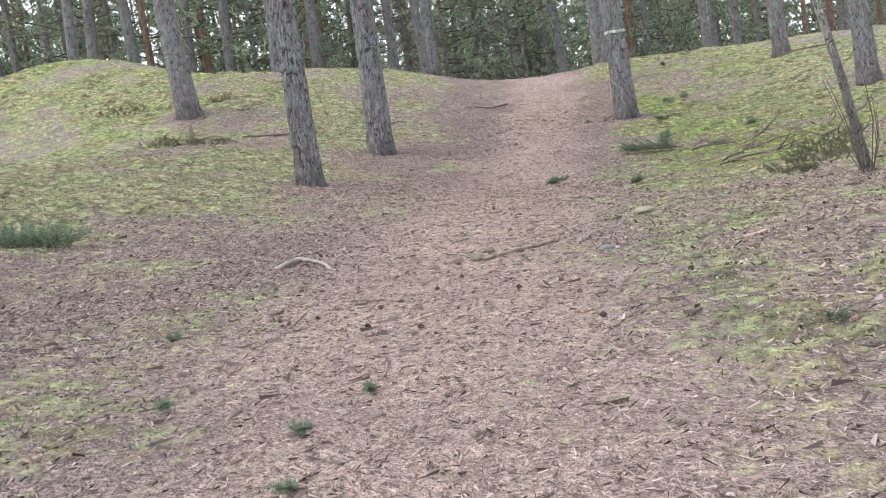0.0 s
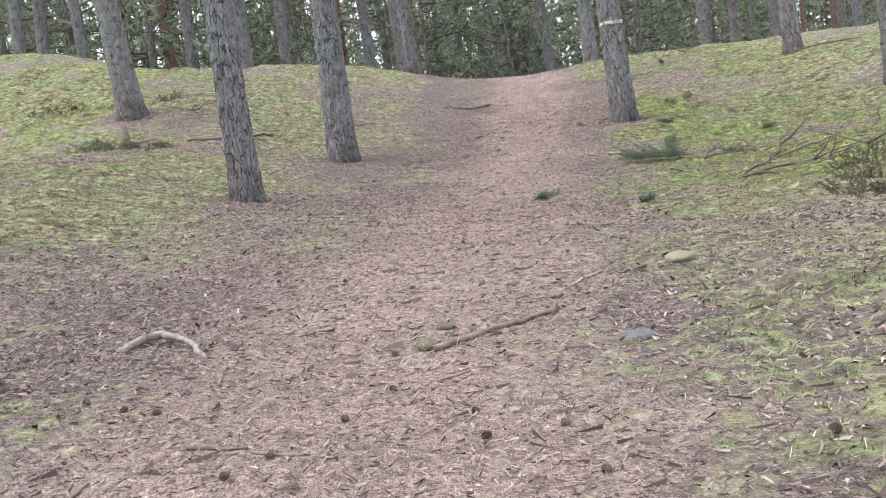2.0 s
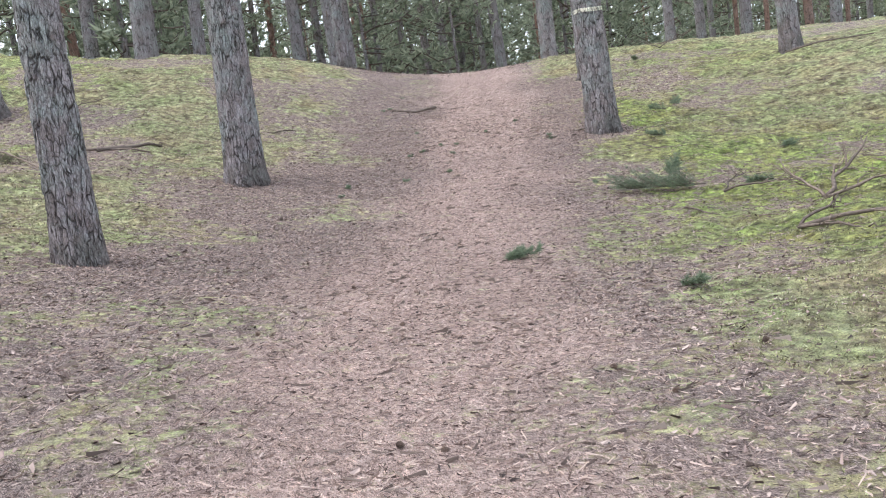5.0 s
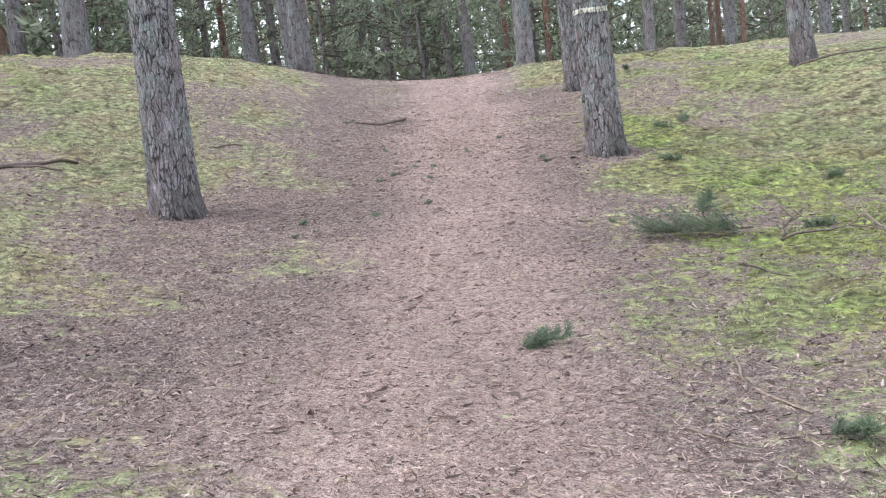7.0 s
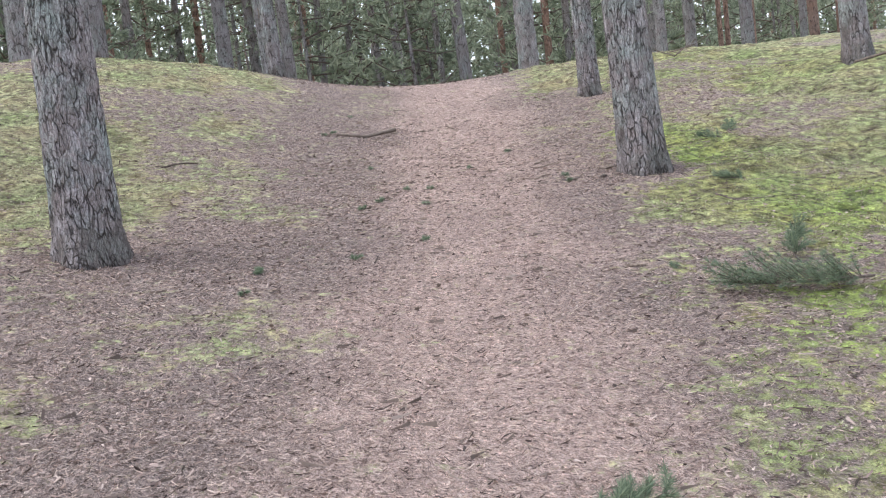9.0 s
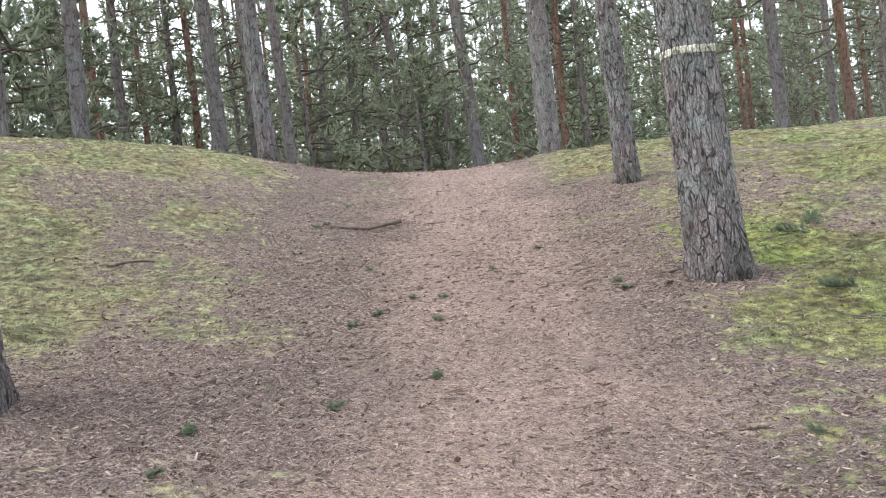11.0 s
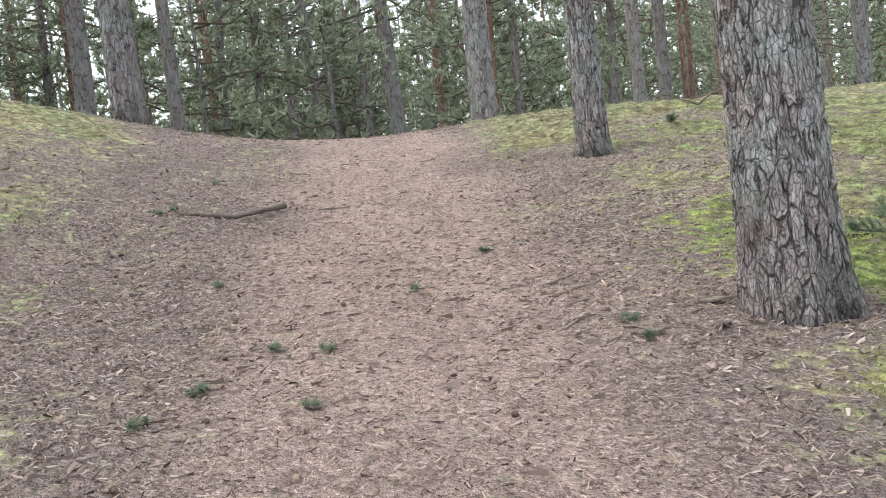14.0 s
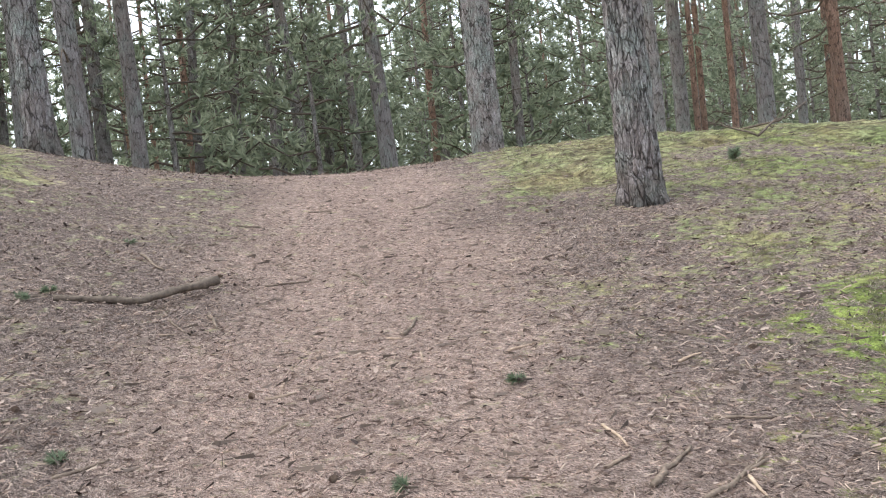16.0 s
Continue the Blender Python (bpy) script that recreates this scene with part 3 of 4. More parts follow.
# the wood past the crest
WOOD = [
    (-3.66, 35.69, 0.20, 0.047, 0.012, 'g'),
    (-4.69, 42.60, 0.15, 0.038, 0.009, 'r'),
    (-4.23, 44.47, 0.18, 0.032, 0.006, 'b'),
    (-4.56, 51.48, 0.14, 0.000, 0.000, 'r'),
    (-2.87, 46.47, 0.14, 0.028, 0.004, 'b'),
    (-2.20, 46.55, 0.15, 0.021, 0.003, 'r'),
    (-0.78, 37.96, 0.22, 0.003, 0.000, 'g'),
    (0.87, 40.67, 0.19, 0.026, 0.001, 'b'),
    (1.73, 51.98, 0.14, 0.050, -0.000, 'r'),
    (1.98, 45.89, 0.14, 0.098, -0.002, 'g'),
    (3.18, 46.72, 0.15, 0.054, -0.003, 'g'),
    (4.49, 51.86, 0.16, 0.054, -0.004, 'b'),
    (5.02, 45.69, 0.18, -0.074, 0.009, 'g'),
    (7.27, 51.52, 0.16, 0.019, -0.003, 'b'),
    (6.40, 41.08, 0.21, -0.008, 0.002, 'b'),
    (10.73, 54.38, 0.15, 0.042, -0.010, 'r'),
    (10.88, 47.14, 0.16, 0.054, -0.016, 'r'),
    (11.65, 46.90, 0.16, 0.034, -0.011, 'g'),
    (14.58, 45.80, 0.16, 0.051, -0.022, 'b'),
    (11.93, 38.41, 0.18, 0.017, -0.008, 'b'),
    (14.86, 38.86, 0.215, 0.036, -0.021, 'b'),
    (21.03, 46.30, 0.16, 0.052, -0.033, 'g'),
    (17.88, 40.05, 0.17, 0.003, -0.002, 'r'),
    (17.39, 37.22, 0.20, 0.020, -0.014, 'g'),
    (-12.35, 34.97, 0.21, 0.056, 0.022, 'b'),
    (-12.47, 36.79, 0.24, 0.110, 0.041, 'b'),
    (-9.65, 33.17, 0.19, -0.031, -0.010, 'g'),
    (-10.87, 39.17, 0.13, 0.067, 0.020, 'r'),
    (-9.29, 39.61, 0.17, 0.092, 0.024, 'b'),
    (-10.45, 46.49, 0.12, 0.053, 0.013, 'r'),
    (-6.95, 36.59, 0.23, 0.016, 0.003, 'b'),
    (-4.52, 32.63, 0.31, 0.011, 0.002, 'g'),
    (14.37, 41.88, 0.20, 0.033, -0.012, 'b'),
    (0.36, 35.95, 0.175, 0.010, 0.000, 'g'),
    (-0.20, 45.00, 0.20, 0.020, 0.000, 'b'),
    (19.24, 49.70, 0.12, 0.030, 0.000, 'r'),
    (19.90, 50.40, 0.12, 0.030, 0.000, 'r'),
    (20.73, 49.72, 0.13, 0.030, 0.000, 'r'),
    (24.72, 49.70, 0.12, 0.030, 0.000, 'r'),
]
rng = np.random.default_rng(5)
KINDS = {"g": (MAT_BARK_FAR, "tall grey-brown pine with thin dead branches"), "b": (MAT_BARK_FAR, "tall brown pine past the crest"), "r": (MAT_BARK_RED, "slim pine with orange-red bark")}
for k, (x, y, r, lx, ly, kind) in enumerate(WOOD):
    mat, label = KINDS[kind]
    pine(x, y, r, (lx * 0.6, ly * 0.6), label, 100 + k, 0, mat, CROWNS[k % 4] if y > 38 else CROWN_HIGH, 16 + 4 * rng.uniform(), 4)
placed = [(w[0], w[1]) for w in WOOD] + list(TREE_FEET) + [(0.68, 30.57), (6.65, 33.6)]
far_trees = 0
while far_trees < 112:
    x, y = (rng.uniform(-42, 62), rng.uniform(44, 92)) if far_trees < 88 else (rng.uniform(-30, -9), rng.uniform(38, 56))
    if abs(x - 5) > (y - 4) * 0.85 or min(math.hypot(x - a, y - b) for a, b in placed) < 2.3:
        continue
    placed.append((x, y))
    far_trees += 1
    red = rng.uniform() < 0.35
    pine(x, y, rng.uniform(0.09, 0.19), tuple(rng.normal(scale=0.02, size=2)), KINDS["r" if red else "b"][1], 300 + far_trees, 0, MAT_BARK_RED if red else MAT_BARK_FAR, CROWNS[far_trees % 4], rng.uniform(15, 22), 1)
young = 0
while young < 104:
    x, y = (rng.uniform(-35, 50), rng.uniform(42, 80)) if young >= 15 else (rng.uniform(-28, -3), rng.uniform(37, 56))
    if abs(x - 5) > (y - 4) * 0.8 or min(math.hypot(x - a, y - b) for a, b in placed) < 1.2:
        continue
    placed.append((x, y))
    young += 1
    s = rng.uniform(1.5, 2.7)
    tree = empty("young_pine", pose(x, y, ground_z(x, y), 0, 0, rng.uniform(0, 360)), "young green pine with needles low down", "tree", "young pines under the wood")
    part("trunk", mesh_from("trunk", *tube([(0, 0, -0.1), (0, 0, 2 * s), (0, 0, 4 * s)], [0.05 * s, 0.03 * s, 0.01], 6), MAT_BARK_FAR), tree)
    part("crown", CROWN_LOW[young % 2], tree).scale = (s, s, s)


def far_woods():
    """The wood that goes on behind: trunks and coarse crowns in one."""
    r = np.random.default_rng(9)
    wood, at, way = [], [], []
    for k in range(210):
        y = r.uniform(72, 150)
        x = 5 + r.uniform(-0.75, 0.85) * y
        tall = r.uniform(18, 27)
        wood.append(tube([(x, y, FLOOR - 0.2), (x + r.normal() * 0.2, y, FLOOR + tall * 0.5), (x + r.normal() * 0.4, y, FLOOR + tall)], [0.17, 0.12, 0.03], 6))
        n = 125
        f = r.uniform(0.03, 1.0, n) ** 1.25
        reach = (3.2 - 2.2 * f) * np.sqrt(r.uniform(0.1, 1, n))
        az = r.uniform(0, 6.28, n)
        at.append(np.stack([x + reach * np.cos(az), y + reach * np.sin(az), FLOOR + f * tall], -1))
        way.append(np.stack([np.cos(az), np.sin(az), np.full(n, 0.4)], -1))
    v1, f1 = joined(wood)
    f1 = np.concatenate([f1[:, :3], f1[:, [0, 2, 3]]])
    v2, f2 = blades(r, np.concatenate(at), np.concatenate(way), 19, 0.52, 0.2, 1.0)
    me = mesh_from("far_woods", np.concatenate([v1, v2]), np.concatenate([f1, f2 + len(v1)]), MAT_BARK_FAR)
    me.materials.append(MAT_FOLIAGE)
    idx = np.zeros(len(f1) + len(f2), np.int32)
    idx[len(f1):] = 1
    me.polygons.foreach_set("material_index", idx)
    tagged(new("far_woods", me), "distant green pine wood", "woods", kind="stuff")


far_woods()


# ---- the ring of paint on the stout pine ----
def paint_band():
    zs = np.linspace(1.92, 1.985, 6)
    v = trunk_shape(0.24, 15.0, (-0.016, 0.009), 150, zs, 13, 0.019)
    mid = v.mean(1, keepdims=True)
    out = v.copy()
    d = v[..., :2] - mid[..., :2]
    out[..., :2] += 0.003 * d / np.linalg.norm(d, axis=-1, keepdims=True)
    ang = np.arange(150) * 2 * np.pi / 150
    out[..., 2] += 0.006 * np.sin(ang * 3 + 1) + 0.002 * np.sin(ang * 17)
    v[..., 2] = out[..., 2]
    rows = np.concatenate([v[:1], out, v[-1:]])
    part("paint_band", mesh_from("paint_band", rows.reshape(-1, 3), grid_faces(len(rows), 150, True), MAT_PAINT, True), banded, "chipped cream paint ring")


paint_band()


# ---- sticks, branches and twigs on the ground ----
def stick(pts, radius, mat, label, name="stick", lift=(), sides=7, seed=0, category="stick"):
    """A crooked stick that lies on the ground through the places given; lift raises its places."""
    r = np.random.default_rng(seed + int(abs(pts[0][0]) * 100))
    p = np.array([(x, y) for x, y in pts], float)
    s = np.linspace(0, len(p) - 1, max(7, 4 * len(p)))
    x, y = np.interp(s, range(len(p)), p[:, 0]), np.interp(s, range(len(p)), p[:, 1])
    ln = np.hypot(np.diff(x), np.diff(y)).sum()
    x[1:-1] += r.normal(scale=0.012 * min(ln, 1.0), size=len(s) - 2)
    y[1:-1] += r.normal(scale=0.012 * min(ln, 1.0), size=len(s) - 2)
    z = height(x, y) + radius * 0.7
    if len(lift):
        z = np.interp(s, range(len(p)), np.array(lift) + height(p[:, 0], p[:, 1]) + radius * 0.7)
    rad = radius * np.interp(s, [0, s[-1] * 0.15, s[-1]], [0.95, 1.0, 0.55]) * r.uniform(0.85, 1.15, len(s))
    v, f = tube(np.stack([x, y, z], -1), rad, sides, r, 0.12)
    o = Vector((float(x.mean()), float(y.mean()), float(z.min())))
    ob = new(name, mesh_from(name, v - np.array(o), f, mat, True))
    ob.location = o
    return tagged(ob, label, category, "sticks on the path" if name == "stick" else "")


STICKS = [
    ([(1.87, 26.62), (2.03, 26.29)], 0.014, "t"),
    ([(2.67, 25.89), (2.98, 25.99)], 0.010, "t"),
    ([(3.24, 26.11), (3.31, 26.04), (3.31, 25.73)], 0.014, "t"),
    ([(2.09, 26.93), (2.19, 26.76)], 0.009, "t"),
    ([(2.57, 27.62), (2.79, 27.51)], 0.009, "t"),
    ([(3.21, 28.08), (3.44, 28.10)], 0.009, "t"),
    ([(4.13, 27.95), (4.35, 28.06)], 0.009, "t"),
    ([(2.38, 27.08), (2.50, 27.06)], 0.009, "p"),
    ([(2.31, 25.39), (2.35, 25.00)], 0.014, "t"),
    ([(2.09, 25.16), (2.18, 24.94)], 0.009, "t"),
    ([(2.05, 24.89), (2.14, 24.90)], 0.009, "p"),
    ([(3.30, 24.57), (3.45, 24.90)], 0.014, "t"),
    ([(3.21, 24.57), (3.28, 24.49)], 0.009, "p"),
    ([(2.52, 23.45), (2.60, 23.53)], 0.009, "p"),
    ([(2.53, 23.83), (2.67, 23.84)], 0.009, "p"),
    ([(2.61, 23.95), (2.63, 24.03)], 0.009, "p"),
    ([(3.29, 24.07), (3.32, 24.23)], 0.009, "p"),
    ([(3.73, 24.09), (3.89, 24.14)], 0.009, "p"),
    ([(4.36, 23.56), (4.50, 23.61)], 0.009, "p"),
    ([(3.73, 22.98), (3.73, 22.77)], 0.009, "p"),
    ([(3.65, 22.42), (3.76, 22.54), (3.93, 22.69)], 0.014, "t"),
    ([(3.95, 22.41), (4.14, 22.57)], 0.009, "t"),
    ([(4.16, 22.93), (4.34, 22.82)], 0.008, "t"),
    ([(3.98, 22.41), (3.96, 22.28)], 0.009, "p"),
    ([(3.57, 22.60), (3.71, 22.71)], 0.009, "p"),
    ([(-0.67, 6.57), (-0.70, 6.90)], 0.010, "t"),
    ([(0.27, 6.18), (0.41, 6.24)], 0.009, "p"),
    ([(-0.37, 5.62), (-0.17, 5.54)], 0.009, "t"),
    ([(-0.91, 5.13), (-0.90, 5.31), (-0.86, 5.47)], 0.010, "t"),
    ([(-2.43, 8.10), (-2.28, 8.20)], 0.009, "p"),
    ([(-0.18, 4.97), (-0.06, 5.05)], 0.009, "p"),
    ([(0.62, 4.48), (0.68, 4.51)], 0.009, "p"),
    ([(-1.35, 7.80), (-1.43, 8.24)], 0.011, "t"),
    ([(-0.61, 5.72), (-0.39, 5.66)], 0.009, "t"),
    ([(-1.39, 5.20), (-1.32, 5.23)], 0.009, "p"),
    ([(-1.72, 7.80), (-1.45, 7.77)], 0.009, "t"),
    ([(1.08, 7.68), (1.31, 8.01)], 0.011, "p"),
    ([(-1.31, 9.07), (-1.16, 8.91)], 0.009, "t"),
    ([(1.03, 8.14), (1.15, 8.07)], 0.009, "p"),
    ([(0.18, 8.61), (0.29, 8.59)], 0.009, "p"),
    ([(-2.78, 13.31), (-2.52, 13.31)], 0.009, "t"),
    ([(0.87, 8.86), (1.07, 8.62)], 0.010, "t"),
    ([(4.27, 21.90), (4.26, 21.56)], 0.010, "t"),
    ([(3.59, 22.19), (4.12, 22.52)], 0.013, "t"),
    ([(0.86, 20.38), (1.03, 20.54)], 0.009, "p"),
    ([(2.64, 19.66), (2.74, 19.57)], 0.009, "p"),
    ([(3.22, 18.29), (3.43, 18.35)], 0.009, "t"),
    ([(-0.83, 23.40), (-0.42, 23.73)], 0.016, "d"),
    ([(4.94, 20.22), (5.20, 19.98)], 0.010, "d"),
    ([(-0.74, 21.51), (-0.56, 21.55)], 0.009, "p"),
    ([(2.77, 18.79), (2.80, 18.58)], 0.009, "t"),
    ([(2.75, 17.86), (2.86, 17.74)], 0.009, "p"),
    ([(3.67, 21.49), (3.85, 21.35)], 0.009, "t"),
    ([(-1.98, 23.98), (-1.77, 23.88)], 0.009, "t"),
    ([(1.75, 23.24), (1.93, 23.36)], 0.009, "t"),
    ([(3.40, 21.54), (3.62, 21.77)], 0.010, "t"),
    ([(2.94, 14.09), (2.69, 13.43)], 0.015, "t"),
    ([(2.75, 13.47), (2.78, 12.93)], 0.012, "t"),
    ([(2.15, 12.94), (2.31, 12.66)], 0.010, "t"),
    ([(4.04, 16.28), (4.23, 15.79)], 0.012, "t"),
    ([(4.51, 15.46), (4.79, 15.40)], 0.009, "t"),
    ([(4.89, 20.21), (5.31, 20.06)], 0.011, "d"),
]
STICK_LOOK = {"p": (MAT_PALE, "short pale broken stick on the needle litter"), "t": (MAT_TWIG, "grey-brown twig lying on the needle litter"), "d": (MAT_DARK, "dark fallen stick lying in the moss")}
for k, (pts, radius, kind) in enumerate(STICKS):
    stick(pts, radius * 0.85, *STICK_LOOK[kind], seed=k)

stick([(-1.34, 7.33), (-1.23, 7.44), (-1.12, 7.45), (-0.98, 7.34), (-0.83, 7.09)], 0.024, MAT_ROOT, "arched pale grey root standing out of the litter", "root", (-0.02, 0.02, 0.035, 0.025, -0.02), 9, 21, "root")
stick([(0.27, 6.64), (0.44, 6.70), (0.59, 6.85), (0.72, 6.95), (0.88, 7.05)], 0.017, MAT_TWIG, "long bent grey-brown stick across the path", "fallen_branch", (), 8, 22, "branch")
stick([(0.86, 7.02), (0.90, 7.12), (0.88, 7.20)], 0.013, MAT_TWIG, "short grey stub of a broken stick", "fallen_branch", (0.0, 0.02, 0.03), 7, 23, "branch")
# the branch with a thick broken end at the foot of the bank
stick([(2.38, 25.84), (2.14, 25.71), (1.92, 25.49), (1.46, 25.42)], 0.03, MAT_TWIG, "bent grey-brown branch with a thick broken end", "fallen_branch", (0.04, 0.05, 0.01, 0.0), 9, 3, "branch")
stick([(-3.40, 21.58), (-3.01, 21.83), (-2.52, 22.15)], 0.035, MAT_DARK, "dark rotten branch lying in the moss", "fallen_branch", (), 8, 4, "branch")
stick([(-4.99, 20.70), (-4.47, 20.54), (-3.55, 19.6)], 0.018, MAT_TWIG, "long thin branch lying on the mossy bank", "fallen_branch", (0.05, 0.12, 0.0), 6, 5, "branch")
stick([(-4.1, 21.3), (-3.40, 21.71), (-2.6, 21.6)], 0.022, MAT_DARK, "dark branch lying on the mossy bank", "fallen_branch", (), 6, 6, "branch")
stick([(9.57, 25.0), (10.05, 24.64), (10.84, 23.90)], 0.022, MAT_TWIG, "pale branch lying high on the mossy rise", "fallen_branch", (0, 0.1, 0.2), 6, 7, "branch")
stick([(8.5, 29.6), (8.8, 29.2), (9.3, 29.4)], 0.012, MAT_TWIG, "crooked pale branch on the mossy crest", "fallen_branch", (0.02, 0.12, 0.3), 6, 8, "branch")


def brushwood(name, x, y, turn, stems, label, seed):
    """A dead branch that forks, half lying, half upright."""
    r = np.random.default_rng(seed)
    thing = empty(name, pose(x, y, ground_z(x, y), 0, 0, turn), label, "branch", "dead brushwood on the moss")
    for ln, az, rise, rad in stems:
        s = np.linspace(0, 1, 7)
        p = np.stack([np.cos(az) * s * ln, np.sin(az) * s * ln, 0.02 + rise * s ** 1.3 + 0.03 * np.sin(s * 5)], -1)
        p[1:] += r.normal(scale=0.025 * ln, size=(6, 3)) * np.array([1, 1, 0.4])
        mat = MAT_TWIG if r.uniform() < 0.6 else MAT_DARK
        stem = part("stem", mesh_from("stem", *tube(p, rad * (1 - 0.7 * s), 6), mat, True), thing)
        for k in range(6):
            i = r.integers(2, 6)
            d = np.array([math.cos(az + r.uniform(-1.2, 1.2)), math.sin(az + r.uniform(-1.2, 1.2)), r.uniform(-0.1, 0.9)])
            q = p[i] + np.linspace(0, 1, 5)[:, None] * d * ln * r.uniform(0.15, 0.4) + np.concatenate([[[0, 0, 0]], r.normal(scale=0.02, size=(4, 3))])
            q[:, 2] = np.maximum(q[:, 2], 0.01)
            part("twig", mesh_from("twig", *tube(q, rad * 0.45 * np.linspace(1, 0.3, 5), 5), mat, True), stem)
    return thing


brushwood("brushwood", 4.55, 14.7, 0, ((1.3, -0.5, 0.18, 0.028), (0.8, 0.5, 0.30, 0.019), (0.9, -1.2, 0.05, 0.018)), "grey forked dead branch lying on bright moss", 1)
brushwood("brushwood", 5.3, 15.6, 0, ((1.0, 0.6, 0.55, 0.030), (0.7, 1.8, 0.42, 0.020), (1.1, 0.1, 0.25, 0.020)), "dark forked dead branch standing out of the moss", 2)
brushwood("brushwood", 6.2, 14.6, 0, ((1.0, 0.2, 0.6, 0.021), (1.2, 1.0, 0.5, 0.019), (0.8, 2.6, 0.35, 0.016)), "tangled dead branch arching over the moss", 3)
brushwood("brushwood", 4.75, 16.9, 0, ((0.9, -0.2, 0.08, 0.016), (0.7, 0.8, 0.2, 0.012)), "thin dead branch lying on the moss", 4)
brushwood("brushwood", 8.3, 28.9, 0, ((0.7, 0.4, 0.35, 0.016), (0.6, 2.2, 0.3, 0.012)), "crooked dead branch on the mossy crest", 5)
brushwood("brushwood", -4.6, 24.5, 0, ((0.8, 0.3, 0.2, 0.014), (0.7, 2.8, 0.25, 0.012), (0.6, -1.0, 0.1, 0.012)), "dead brush beside the foot of a pine", 6)


# ---- green sprigs, boughs and low bushes ----
def sprig(x, y, size, turn, label, mat, tufts, seed, rise=0.35, name="pine_sprig", needles=16, category="sprig", group="pine sprigs on the ground"):
    r = np.random.default_rng(seed)
    thing = empty(name, pose(x, y, ground_z(x, y) + 0.004, 0, 0, turn), label, category, group)
    s = np.linspace(0, 1, 6)
    p = np.stack([(s - 0.5) * size, 0.1 * size * np.sin(s * 3), 0.012 + 0.25 * rise * size * s], -1)
    pieces, at, way = [tube(p, 0.004 + 0.008 * size * (1 - 0.6 * s), 5)], [], []
    for k in range(tufts):
        f = r.uniform(0.1, 1)
        base = np.array([np.interp(f, s, p[:, j]) for j in range(3)])
        d = np.array([0.6, r.uniform(-1, 1), r.uniform(0.05, 1.3) * rise * 2])
        d /= np.linalg.norm(d)
        tip = base + d * size * r.uniform(0.18, 0.42)
        pieces.append(tube([base, (base + tip) / 2 + 0.01, tip], [0.004, 0.003, 0.002], 4))
        for g in np.linspace(0.25, 1, 5):
            at.append(base + (tip - base) * g)
            way.append(d)
    part("twig", mesh_from("twig", *joined(pieces), MAT_DARK), thing)
    tagged(part("needle_tuft", mesh_from("needle_tuft", *blades(r, np.array(at), np.array(way), needles, min(0.06, 0.035 + 0.1 * size), 0.0045, 0.55), mat), thing), kind="stuff")
    return thing


SPRIGS = [(1.68, 21.26), (2.04, 21.78), (2.1, 20.97), (3.75, 21.55), (3.7, 21.27), (1.43, 20.95), (2.27, 21.68), (1.84, 19.52), (1.21, 19.12), (0.4, 18.86), (3.59, 18.16), (0.41, 18.86), (0.33, 18.32), (2.92, 22.7), (3.64, 23.61), (1.4, 25.55), (1.76, 26.89), (1.77, 23.33), (1.32, 25.49), (-1.31, 3.79), (-0.37, 3.71), (-1.49, 5.0), (1.47, 3.57), (-0.57, 2.81), (-0.61, 3.32)]
rng = np.random.default_rng(77)
for k, (x, y) in enumerate(SPRIGS):
    sprig(x, y, float(rng.uniform(0.07, 0.12)), float(rng.uniform(0, 360)), "small green pine sprig on the needle litter", MAT_SPRIG, 4, 700 + k, 0.2)
sprig(1.93, 14.75, 0.36, 10, "grey-green pine sprig lying on the path", MAT_SPRIG, 34, 800, 0.3)
sprig(4.27, 17.5, 0.95, 170, "broken green pine bough lying on the moss", MAT_SPRIG, 80, 801, 0.3, "pine_bough", 22, "bough", "pine boughs on the moss")
sprig(4.62, 18.2, 0.45, 60, "upright green pine bough on the moss", MAT_SPRIG, 26, 802, 1.1, "pine_bough", 20, "bough", "pine boughs on the moss")
sprig(5.4, 17.3, 0.35, 200, "flat green pine bough on the moss", MAT_SPRIG, 22, 803, 0.3, "pine_bough", 18, "bough", "pine boughs on the moss")

for k, (x, y, size) in enumerate(((6.65, 19.2, 0.26), (6.43, 22.9, 0.34), (5.96, 22.47, 0.3), (5.3, 20.67, 0.28), (7.29, 27.77, 0.2), (2.68, 12.5, 0.2))):
    sprig(x, y, size, 60 * k, "green pine sprig lying in the moss", MAT_SPRIG, 16, 820 + k, 0.5)


